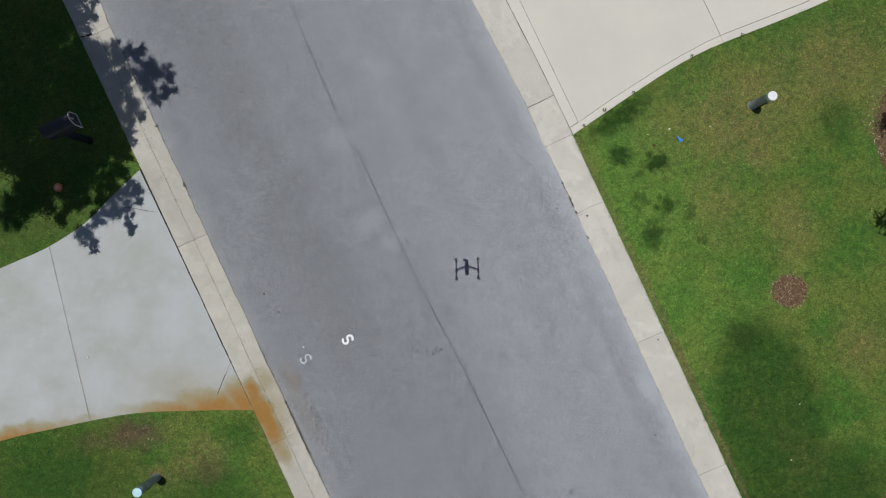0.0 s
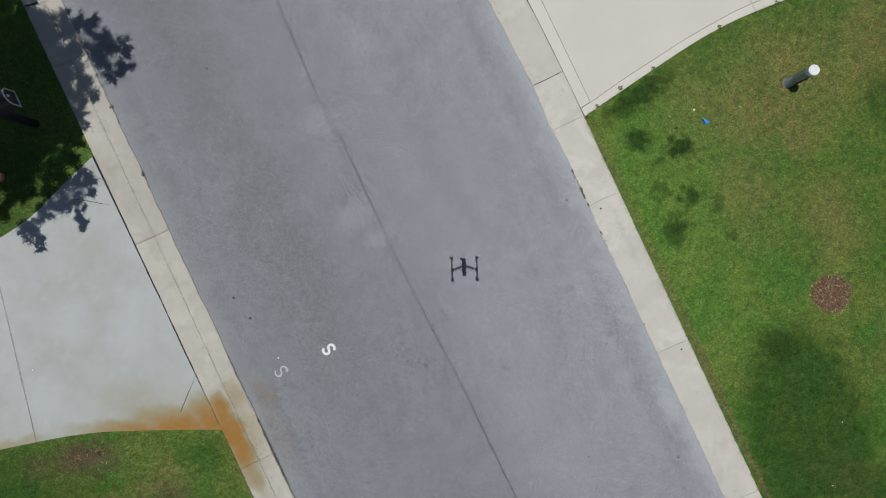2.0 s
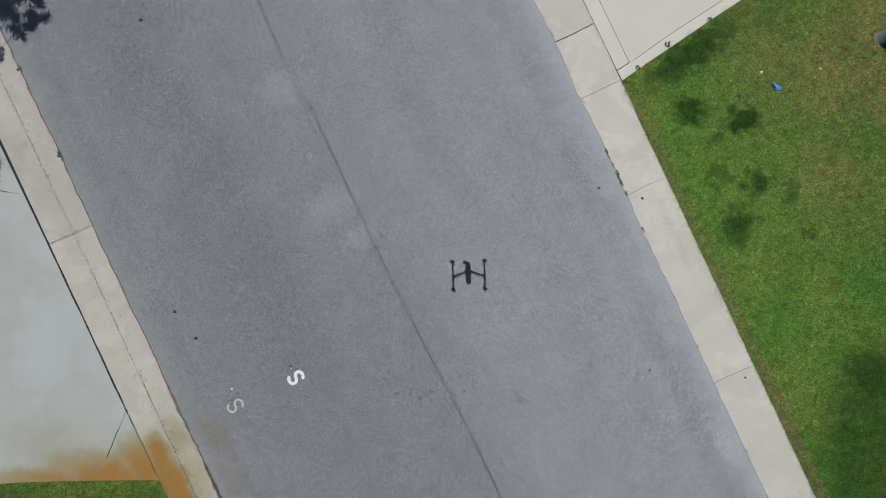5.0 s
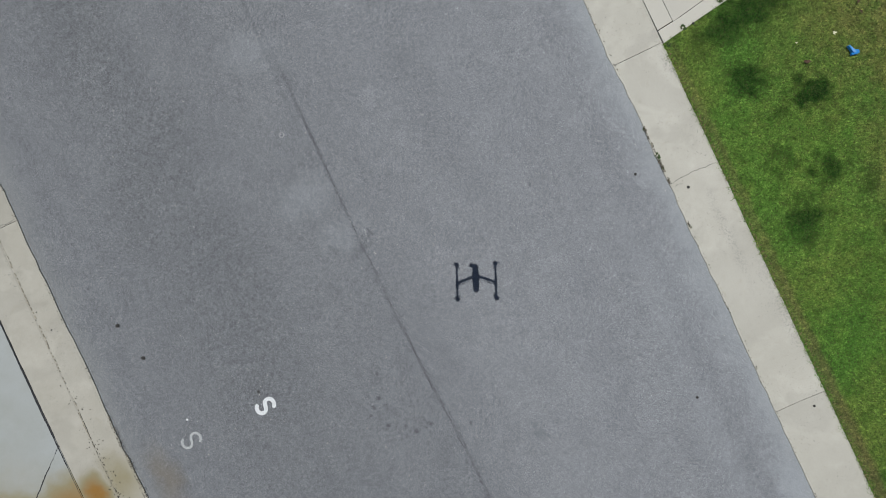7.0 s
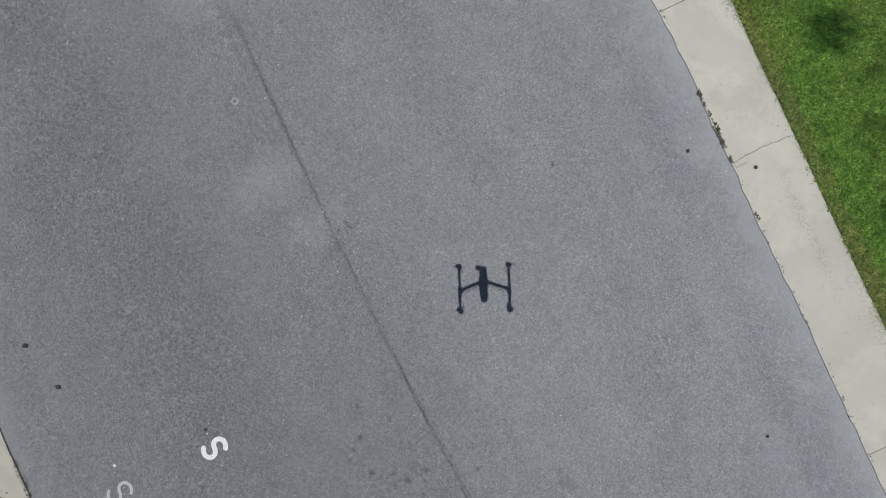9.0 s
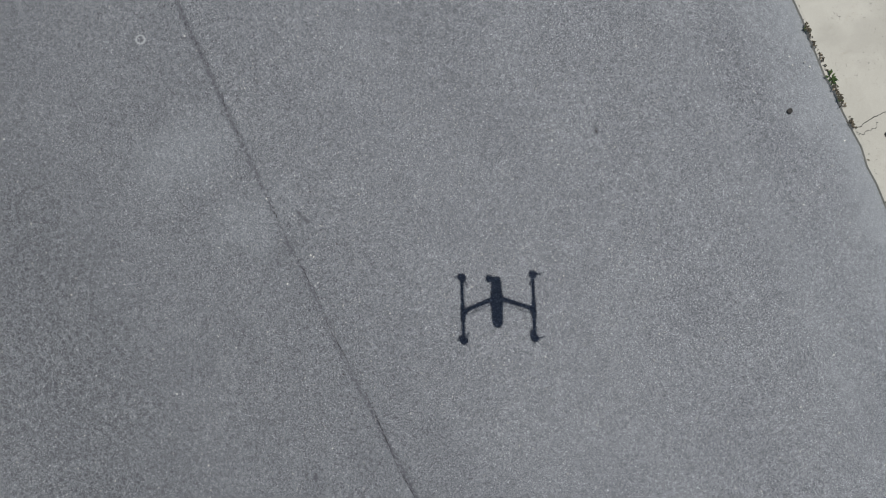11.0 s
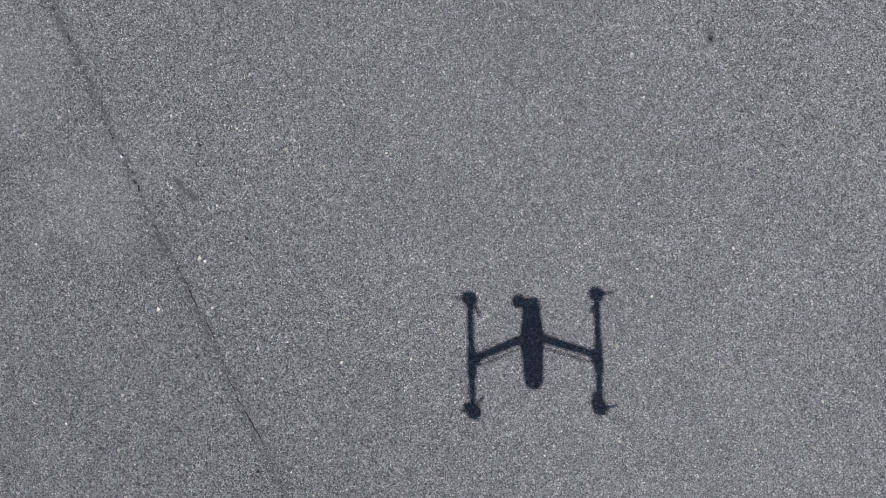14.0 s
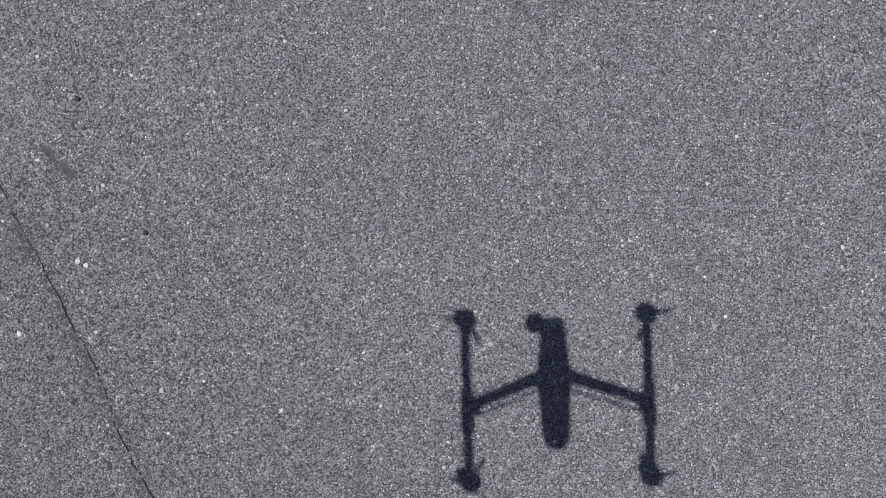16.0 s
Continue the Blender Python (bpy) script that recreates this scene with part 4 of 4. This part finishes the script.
# ---- utility posts in the lawns ----
def utility_post(where, cap_material, label, height=0.72):
    p = thing("utility_post", where, label, "utility post", "utility posts in the lawns")
    bm = bmesh.new()
    lathe(bm, [(0.085, -0.03), (0.09, 0.0), (0.083, 0.03), (0.080, 0.05), (0.080, height - 0.14), (0.083, height - 0.135), (0.083, height - 0.03), (0.07, height - 0.02)], segments=32)
    smooth(part("body", bm, green_plastic, p))
    bm = bmesh.new()
    lathe(bm, [(0.086, height - 0.045), (0.089, height - 0.04), (0.089, height - 0.008), (0.085, height), (0.072, height), (0.070, height - 0.006), (0.06, height - 0.004), (0.01, height + 0.004)], segments=32)
    smooth(part("cap", bm, cap_material, p, "pale round plastic cap"))
    bm = bmesh.new()
    bmesh.ops.create_cube(bm, size=1)
    bmesh.ops.scale(bm, vec=(0.05, 0.012, 0.3), verts=bm.verts)
    bmesh.ops.translate(bm, vec=(0.01, -0.083, height * 0.52), verts=bm.verts)
    bmesh.ops.bevel(bm, geom=bm.edges[:], offset=0.003, segments=1)
    part("latch_plate", bm, carbon, p, "dark latch plate")
    bm = bmesh.new()
    lathe(bm, [(0.15, 0.0), (0.14, 0.012), (0.095, 0.014), (0.088, 0.006)], segments=28)
    for v in bm.verts:
        v.co.xy *= 1 + 0.12 * noise.noise(v.co * 14)
    part("soil_collar", bm, mulch_soil, p, "bare brown soil round the foot")
    return p


utility_post((6.09, 2.83, 0.02), white_cap, "grey green plastic utility post with white cap")
utility_post((-5.65, -4.5, 0.02), teal_cap, "green plastic utility post with pale blue cap")

# mailbox in the tree's shade
mb = thing("mailbox", (-6.95, 2.13, 0.02), "dark navy mailbox on a post with pale rimmed door", "mailbox", turn=math.atan2(N.y, N.x))
bm = bmesh.new()
bmesh.ops.create_cube(bm, size=1)
bmesh.ops.scale(bm, vec=(0.1, 0.1, 0.98), verts=bm.verts)
bmesh.ops.translate(bm, vec=(0, 0, 0.47), verts=bm.verts)
bmesh.ops.bevel(bm, geom=bm.edges[:], offset=0.008, segments=2)
part("post", bm, navy_paint, mb)


def arch(w, h, n=12):
    pts = [(-w / 2, 0.0), (w / 2, 0.0)]
    pts += [(w / 2 * math.cos(math.pi * i / n), h - w / 2 + w / 2 * math.sin(math.pi * i / n)) for i in range(n + 1)]
    return pts


def extruded(outline, x0, x1, hole=None):
    bm = bmesh.new()
    loops = [[bm.verts.new((x, y, z)) for y, z in outline] for x in (x0, x1)]
    k = len(outline)
    for i in range(k):
        j = (i + 1) % k
        bm.faces.new((loops[0][i], loops[0][j], loops[1][j], loops[1][i]))
    if hole:
        rim = [[bm.verts.new((x, y, z)) for y, z in hole] for x in (x0, x1)]
        for i in range(k):
            j = (i + 1) % k
            bm.faces.new((rim[0][j], rim[0][i], rim[1][i], rim[1][j]))
            bm.faces.new((loops[1][i], loops[1][j], rim[1][j], rim[1][i]))
            bm.faces.new((loops[0][j], loops[0][i], rim[0][i], rim[0][j]))
    else:
        bm.faces.new(loops[0][::-1])
        bm.faces.new(loops[1])
    bmesh.ops.recalc_face_normals(bm, faces=bm.faces)
    return bm


bm = extruded(arch(0.25, 0.28), -0.14, 0.42)
bmesh.ops.translate(bm, vec=(0, 0, 0.95), verts=bm.verts)
part("box", bm, navy_paint, mb)
bm = extruded(arch(0.275, 0.305), 0.421, 0.436, [(y * 0.86, 0.021 + z * 0.86) for y, z in arch(0.275, 0.305)])
bmesh.ops.translate(bm, vec=(0, 0, 0.938), verts=bm.verts)
door_rim = part("door_rim", bm, faded_paint, mb, "pale rim of the mailbox door")
bm = bmesh.new()
bmesh.ops.create_cube(bm, size=1)
bmesh.ops.scale(bm, vec=(0.02, 0.03, 0.05), verts=bm.verts)
bmesh.ops.translate(bm, vec=(0.432, 0, 1.15), verts=bm.verts)
bmesh.ops.bevel(bm, geom=bm.edges[:], offset=0.004, segments=1)
part("door_handle", bm, white_cap, mb, "small pale handle")

# orange cap in the lawn
oc = thing("valve_cap", (-7.58, 1.21, 0.03), "round orange plastic valve cap set in the lawn", "valve cap")
bm = bmesh.new()
lathe(bm, [(0.085, 0.0), (0.088, 0.03), (0.08, 0.042), (0.062, 0.042), (0.06, 0.03), (0.02, 0.03)], segments=28)
part("rim", bm, orange_clay, oc)
bm = bmesh.new()
lathe(bm, [(0.055, 0.025), (0.055, 0.042), (0.045, 0.05), (0.01, 0.052)], segments=24)
part("plug", bm, plain_material("faded_orange", (0.55, 0.3, 0.2), 0.7, 0.0, 0.2, 40.0, 0.1), oc, "paler orange plug")

# blue plastic scrap and a white flower bud
bm = bmesh.new()
for (x0, y0, x1, y1, w) in ((-0.05, 0.06, 0.01, -0.03, 0.03), (-0.02, -0.045, 0.06, -0.025, 0.028), (0.01, 0.01, 0.05, -0.01, 0.02)):
    d = Vector((x1 - x0, y1 - y0)).normalized()
    n = Vector((-d.y, d.x)) * w / 2
    quad = [(x0 + n.x, y0 + n.y), (x0 - n.x, y0 - n.y), (x1 - n.x, y1 - n.y), (x1 + n.x, y1 + n.y)]
    lo = [bm.verts.new((x, y, 0.0)) for x, y in quad]
    hi = [bm.verts.new((x * 0.95, y * 0.95, 0.022 + 0.01 * i)) for i, (x, y) in enumerate(quad)]
    for i in range(4):
        j = (i + 1) % 4
        bm.faces.new((lo[i], lo[j], hi[j], hi[i]))
    bm.faces.new(hi)
    bm.faces.new(lo[::-1])
o = mesh_object("toy_scrap", bm, blue_plastic)
o.location = (4.65, 2.16, 0.055)
o.scale = (0.95, 0.95, 0.95)
tagged(o, "bright blue scrap of plastic lying in the grass", "plastic scrap")




def petals(where, size, material, label, seed):
    """A small fallen flower: a few cupped petals round a point."""
    rng = random.Random(seed)
    bm = bmesh.new()
    for k in range(5):
        a = 2 * math.pi * k / 5 + rng.uniform(-0.3, 0.3)
        d, n = Vector((math.cos(a), math.sin(a), 0)), Vector((-math.sin(a), math.cos(a), 0))
        L = size * rng.uniform(0.7, 1.2)
        ring = [d * L * f + n * L * w + Vector((0, 0, L * h)) for f, w, h in ((0, 0, 0), (0.5, 0.3, 0.25), (0.95, 0.16, 0.4), (0.95, -0.16, 0.4), (0.5, -0.3, 0.25))]
        bm.faces.new([bm.verts.new(p) for p in ring])
    o = mesh_object("fallen_flower", bm, material)
    o.location = where
    return tagged(o, label, "flower", "flowers fallen in the lawn")


cream_petal = plain_material("cream_petals", (0.62, 0.6, 0.42), 0.6, 0.0, 0.1, 60.0, 0.05)
for k, (x, y, size) in enumerate([(4.45, 2.36, 0.024), (5.25, 2.41, 0.016), (4.03, 2.25, 0.012), (7.02, -3.05, 0.015), (6.85, -4.15, 0.015), (8.85, -4.65, 0.016)]):
    petals((x, y, 0.06), size, cream_petal, "small cream flower fallen on the grass", k)


def dead_leaf(where, length, turn, seed):
    """A curled brown leaf with a stalk."""
    bm = bmesh.new()
    rows = []
    for i in range(7):
        f = i / 6
        w = length * 0.22 * math.sin(math.pi * min(1.0, f * 0.92 + 0.06))
        z = 0.25 * length * (f - 0.5) ** 2 + 0.02 * noise.noise((f * 3, seed, 0))
        rows.append([bm.verts.new((length * (f - 0.5), k * w, z + abs(k) * w * 0.5)) for k in (-1, 0, 1)])
    for a, b in zip(rows, rows[1:]):
        for i in range(2):
            bm.faces.new((a[i], a[i + 1], b[i + 1], b[i]))
    o = smooth(mesh_object("dead_leaf", bm, brown_leaf))
    o.matrix_world = Matrix.Translation(where) @ Matrix.Rotation(turn, 4, "Z")
    return tagged(o, "curled dark brown leaf lying on the grass", "leaf", "fallen leaves")


brown_leaf = plain_material("brown_leaf", (0.06, 0.035, 0.018), 0.8, 0.0, 0.3, 40.0, 0.2)
for k, (x, y, length, turn) in enumerate([(4.15, 2.04, 0.09, 0.1), (4.72, 2.71, 0.06, 1.0), (4.75, 2.6, 0.05, 2.0), (-5.9, -3.57, 0.1, 0.8), (-5.86, -3.6, 0.08, 2.2), (-5.93, -3.61, 0.07, 1.5)]):
    dead_leaf((x, y, 0.06), length, turn, k)
for k, (x, y, size) in enumerate([(3.18, 2.74, 0.06), (2.78, 2.43, 0.045), (3.75, 3.08, 0.05), (4.9, 3.8, 0.05), (5.9, 4.22, 0.05), (2.62, 2.24, 0.04)]):
    weed((x, y, 0.04), size * 0.75, 34, 70 + k, "grassy weed spilling over the driveway edge", "weeds along the driveway")
pebble((2.89, 2.47, 0.052), 0.016, dark_stone, "small black pebble on the driveway border", 25)


# ---- trees that stand beside the road and shade it ----
def tree(name, base, height, crown, leaf_count, leaf_size, label, seed, trunk_r=0.16, sprays=()):
    """crown: blobs of leaves as (dx, dy, z, radius); sprays: small outer tufts of fine leaves, likewise."""
    rng = random.Random(seed)
    t = thing(name, base, label, "tree")
    bm = bmesh.new()
    p = Vector((0, 0, -0.05))
    steps = 6
    for i in range(steps):
        q = Vector((rng.uniform(-0.06, 0.06) * i, rng.uniform(-0.06, 0.06) * i, height * (i + 1) / steps))
        tube(bm, p, q, trunk_r * (1 - i / steps * 0.7), trunk_r * (1 - (i + 1) / steps * 0.7), 12)
        p = q
    smooth(part("trunk", bm, bark, t))
    bm = bmesh.new()
    for dx, dy, cz, r in crown:
        a = Vector((0, 0, max(height * 0.45, cz - max(0.6, math.hypot(dx, dy) * 0.7))))
        b = Vector((dx, dy, cz))
        mid = a.lerp(b, 0.5) + Vector((rng.uniform(-0.2, 0.2), rng.uniform(-0.2, 0.2), 0.2))
        tube(bm, a, mid, trunk_r * 0.25, trunk_r * 0.12, 7)
        tube(bm, mid, b, trunk_r * 0.12, 0.008, 7)
        for k in range(4):
            e = b + Vector((rng.gauss(0, 1), rng.gauss(0, 1), rng.gauss(0, 0.5))).normalized() * r * 0.8
            tube(bm, mid.lerp(b, rng.uniform(0.3, 1.0)), e, 0.007, 0.003, 5)
    part("limbs", bm, bark, t)
    g = np.random.default_rng(seed)
    w = np.array([c[3] ** 2 for c in crown])
    which = g.choice(len(crown), leaf_count, p=w / w.sum())
    c = np.array(crown)[which]
    d = g.standard_normal((leaf_count, 3))
    d /= np.linalg.norm(d, axis=1)[:, None]
    # leaves hang in sprays, so that the outline is uneven
    spray = g.integers(0, 34, leaf_count)
    sd = np.random.default_rng(seed + 1).standard_normal((len(crown), 34, 3))
    sd /= np.linalg.norm(sd, axis=2)[:, :, None]
    centre = c[:, :3] + sd[which, spray] * c[:, 3:4] * np.array([1, 1, 0.65]) * (0.3 + 0.8 * np.random.default_rng(seed + 2).random((len(crown), 34)))[which, spray][:, None]
    pos = centre + d * (0.05 + c[:, 3:4] * 0.26) * 1.3 * g.random(leaf_count)[:, None] ** 0.85
    L = leaf_size * g.uniform(0.6, 1.3, leaf_count)
    u = g.standard_normal((leaf_count, 3))
    u[:, 2] *= 0.45
    u /= np.linalg.norm(u, axis=1)[:, None]
    v = np.cross(u, g.standard_normal((leaf_count, 3)) * 0.4 + np.array([0, 0, 1]))
    v /= np.linalg.norm(v, axis=1)[:, None]
    quad = np.stack([pos - u * L[:, None] / 2, pos + v * L[:, None] * 0.24, pos + u * L[:, None] / 2, pos - v * L[:, None] * 0.24], 1).reshape(-1, 3)
    raw_object("crown", quad, np.arange(leaf_count * 4), 4, leaf, t)
    if len(sprays):
        tufts, twigs = [], bmesh.new()
        core = np.array(crown)[:, :3]
        for dx, dy, cz, r in sprays:
            # each tuft is a handful of drooping sprigs, longer than they are wide
            n = int(46000 * r * r) + 200
            k = 8
            turn, out = g.uniform(0, 2 * np.pi, k), r * np.sqrt(g.uniform(0.05, 0.85, k))
            sprig = g.integers(0, k, n)
            along, wide = g.normal(0, 0.29 * r, n), g.normal(0, 0.18 * r, n)
            way = turn[sprig] + 0.5 * np.sin(sprig * 2.4)
            pts = np.stack([dx + out[sprig] * np.cos(turn[sprig]) + along * np.cos(way) - wide * np.sin(way),
                            dy + out[sprig] * np.sin(turn[sprig]) + along * np.sin(way) + wide * np.cos(way), cz + g.normal(0, 0.3 * r, n)], 1)
            tufts.append(pts)
            near = core[np.argmin(np.linalg.norm(core - np.array((dx, dy, cz)), axis=1))]
            tube(twigs, near, (dx, dy, cz), 0.007, 0.004, 6)
            core = np.vstack([core, (dx, dy, cz)])
        tagged(part("twigs", twigs, bark, t), kind="stuff")
        pos = np.concatenate(tufts)
        n = len(pos)
        L = 0.026 * g.uniform(0.6, 1.3, n)[:, None]
        a = g.uniform(0, 2 * np.pi, n)
        u = np.stack([np.cos(a), np.sin(a), g.normal(0, 0.3, n)], 1)
        v = np.stack([-np.sin(a), np.cos(a), g.normal(0, 0.3, n)], 1)
        quad = np.stack([pos - u * L / 2, pos + v * L * 0.26, pos + u * L / 2, pos - v * L * 0.26], 1).reshape(-1, 3)
        raw_object("outer_leaves", quad, np.arange(n * 4), 4, leaf, t)
    return t


CROWN_CORE = [(1.3, -3.22, 4.7, 0.3), (0.92, -3.43, 4.6, 0.22), (1.38, -2.21, 5.2, 0.75), (2.12, -2.15, 4.9, 0.5), (1.14, -1.05, 5.8, 0.95), (0.87, 0.21, 6.3, 0.95),
               (1.14, 1.23, 6.5, 0.8), (-0.22, -0.32, 6.9, 1.2), (-0.44, 1.09, 7.0, 1.3)]
CROWN_REST = [(0.47, -1.87, 5.6, 0.8), (-0.56, -1.75, 5.8, 1.0), (-1.52, -0.5, 6.2, 1.2), (-1.65, 1.02, 6.4, 1.2), (-0.28, 2.24, 6.6, 1.1), (0.65, 2.12, 6.4, 0.8),
               (1.66, -2.49, 5.0, 0.35), (1.16, -2.64, 5.0, 0.3), (2.84, -2.26, 4.8, 0.18)]
# ground spots that the outer tufts shade: x, y, radius
SHADE_ROAD = [(-5.68, 3.62, 0.25), (-5.43, 3.47, 0.17), (-5.43, 3.13, 0.16), (-5.68, 3.02, 0.16), (-5.84, 3.39, 0.24), (-6.12, 3.88, 0.2),
               (-6.0, 3.94, 0.12), (-6.19, 3.65, 0.28), (-6.5, 3.68, 0.28), (-6.79, 3.81, 0.25), (-6.98, 3.94, 0.17), (-6.48, 4.06, 0.1),
               (-6.53, 3.35, 0.28), (-6.76, 3.48, 0.22), (-6.3, 3.17, 0.22), (-6.47, 2.96, 0.18), (-6.17, 2.89, 0.18), (-6.14, 2.66, 0.18),
               (-6.33, 2.73, 0.17), (-5.97, 2.62, 0.1), (-6.23, 2.31, 0.16), (-6.1, 2.1, 0.07)]
SHADE_GUTTER = [(-7.42, 4.81, 0.17), (-7.16, 4.57, 0.18), (-6.93, 4.64, 0.13), (-7.24, 4.35, 0.14), (-7.02, 4.33, 0.09), (-7.52, 4.96, 0.17),
               (-6.89, 4.87, 0.08)]
SHADE_DRIVE = [(-6.12, 1.08, 0.2), (-6.35, 0.98, 0.22), (-6.61, 0.66, 0.22), (-6.33, 0.72, 0.16), (-6.15, 0.56, 0.13), (-6.1, 0.38, 0.11),
               (-5.95, 0.91, 0.1), (-6.79, 0.62, 0.16), (-7.0, 0.39, 0.16), (-7.12, 0.25, 0.18), (-6.89, 0.16, 0.12), (-6.2, 1.25, 0.13),
               (-6.87, -0.02, 0.08), (-6.5, 1.15, 0.17), (-6.66, 0.92, 0.18)]
SHADE_LAWN = [(-6.47, 2.1, 0.2), (-6.79, 1.97, 0.26), (-6.6, 1.51, 0.22), (-6.93, 1.25, 0.24), (-7.19, 0.92, 0.2), (-7.45, 0.72, 0.17),
               (-6.23, 1.84, 0.11), (-6.33, 1.51, 0.13), (-6.73, 2.43, 0.29), (-6.53, 2.63, 0.22), (-7.12, 1.51, 0.26), (-7.45, 1.25, 0.22),
               (-7.35, 1.77, 0.29),
               (-7.29, 4.21, 0.29), (-7.09, 3.81, 0.3), (-6.93, 3.32, 0.28), (-6.73, 2.89, 0.28), (-7.48, 4.57, 0.32), (-7.16, 3.52, 0.39), (-6.53, 2.33, 0.21), (-7.58, 4.77, 0.3), (-7.35, 3.81, 0.39), (-7.12, 2.96, 0.39), (-7.35, 3.22, 0.39), (-7.58, 2.76, 0.39), (-7.39, 2.37, 0.39), (-7.02, 2.37, 0.33), (-7.91, 1.64, 0.33), (-8.11, 1.31, 0.3), (-8.41, 0.98, 0.26), (-8.5, 0.66, 0.22), (-7.78, 1.12, 0.26), (-8.11, 2.1, 0.39), (-8.57, 2.17, 0.33), (-8.37, 1.64, 0.24)]
TREE = Vector((-10.64, 5.26, 0.0))


def tuft_over(x, y, r, z):
    """The tuft at height z, from the tree's foot, whose shadow falls at x, y."""
    return (x - SUN_FALL.x * z - TREE.x, y - SUN_FALL.y * z - TREE.y, z, r)


rng = random.Random(4)
TUFTS = [tuft_over(x, y, r, rng.uniform(9.2, 10.4)) for x, y, r in SHADE_ROAD + SHADE_GUTTER + SHADE_DRIVE]
TUFTS += [tuft_over(x, y, r * 1.25, rng.uniform(9.2, 10.4)) for x, y, r in SHADE_LAWN]
tree("shade_tree", TREE, 11.0, [(x, y, z + 5.0, r) for x, y, z, r in CROWN_CORE + CROWN_REST],
     260000, 0.055, "tall leafy shade tree standing in the lawn", 3, 0.24, TUFTS)
tree("young_tree", (9.7, 2.0, 0.04), 2.6, [(0.0, 0.1, 3.0, 0.7), (-1.19, 0.84, 2.6, 0.3), (-1.08, -1.1, 2.2, 0.38), (-0.6, -0.2, 2.6, 0.35), (0.5, -0.5, 2.6, 0.5), (0.2, 0.8, 2.8, 0.5)],
     9000, 0.07, "young tree standing in a mulch bed", 9, 0.05)


# ---- the drone that films, hovering over the road ----
def drone(where, turn):
    d = thing("camera_drone", where, "grey camera drone with H-shaped arms hovering over the road", "drone", turn=turn)

    def rod(name, a, b, ra, rb, material=carbon, label=""):
        bm = bmesh.new()
        tube(bm, a, b, ra, rb, 14)
        return smooth(part(name, bm, material, d, label))

    bm = bmesh.new()
    rows = []
    for y, w, h in ((0.155, 0.022, 0.02), (0.145, 0.028, 0.03), (0.085, 0.034, 0.04), (0.04, 0.040, 0.045), (0.012, 0.044, 0.045), (-0.03, 0.038, 0.04), (-0.12, 0.034, 0.035), (-0.146, 0.027, 0.03), (-0.158, 0.012, 0.018)):
        rows.append([bm.verts.new((w * math.cos(t) * (abs(math.cos(t)) ** -0.3 if abs(math.cos(t)) > 0.05 else 1), y, h * math.sin(t))) for t in [2 * math.pi * i / 20 for i in range(20)]])
    for a, b in zip(rows, rows[1:]):
        for i in range(20):
            bm.faces.new((a[i], a[(i + 1) % 20], b[(i + 1) % 20], b[i]))
    bm.faces.new(rows[0])
    bm.faces.new(rows[-1][::-1])
    bmesh.ops.recalc_face_normals(bm, faces=bm.faces)
    smooth(part("body", bm, drone_shell, d))
    bm = bmesh.new()
    bmesh.ops.create_uvsphere(bm, u_segments=18, v_segments=12, radius=0.025)
    bmesh.ops.translate(bm, vec=(-0.034, 0.138, -0.05), verts=bm.verts)
    smooth(part("gimbal_camera", bm, carbon, d, "round black gimbal camera"))
    rod("gimbal_arm", (-0.037, 0.136, -0.05), (0.0, 0.125, -0.02), 0.01, 0.012)
    for side in (-1, 1):
        x = 0.217 * side
        rod("arm", (0.02 * side, 0.022, 0.0), (x * 0.95, -0.04, 0.05), 0.017, 0.0135)
        rod("arm_bracket", (x * 0.84, -0.030, 0.045), (x, -0.05, 0.05), 0.013, 0.027)
        rod("strut", (0.02 * side, -0.012, -0.02), (x * 0.93, -0.072, 0.02), 0.0035, 0.0035)
        rod("side_tube", (x, -0.225, 0.05), (x, 0.17, 0.05), 0.0125, 0.0115)
        rod("joint", (x, -0.10, 0.05), (x, 0.0, 0.05), 0.0175, 0.0155)
        for y in (-0.222, 0.166):
            bm = bmesh.new()
            lathe(bm, [(0.018, 0.03), (0.025, 0.036), (0.026, 0.075), (0.02, 0.082), (0.006, 0.09)], (x, y, 0.0), 20)
            smooth(part("motor", bm, carbon, d))
            bm = bmesh.new()
            for k, (ex, ey) in enumerate(((0.055 * side, 0.012), (-0.03 * side, -0.06 if y > 0 else 0.06))):
                a, b = Vector((x, y)), Vector((x + ex, y + ey))
                n = Vector((-(b - a).y, (b - a).x)).normalized()
                q = [a + n * 0.006, a - n * 0.006, b - n * 0.004, b + n * 0.004]
                lo = [bm.verts.new((*p, 0.088)) for p in q]
                hi = [bm.verts.new((*p, 0.092)) for p in q]
                for i in range(4):
                    j = (i + 1) % 4
                    bm.faces.new((lo[i], lo[j], hi[j], hi[i]))
                bm.faces.new(hi)
                bm.faces.new(lo[::-1])
            part("propeller", bm, carbon, d)
            if side > 0:
                rod("motor_pod", (x - 0.004, y - 0.02 if y > 0 else y + 0.045, 0.02), (x, y, 0.02), 0.017, 0.026)
            rod("landing_foot", (x, y, 0.05), (x, y + 0.004, -0.10 if y < 0 else -0.02), 0.013, 0.013)
    return d


HOVER = 12.0
spot = Vector((0.472, -0.362, 0.0)) - SUN_FALL * HOVER
drone(spot, radians(2.0))
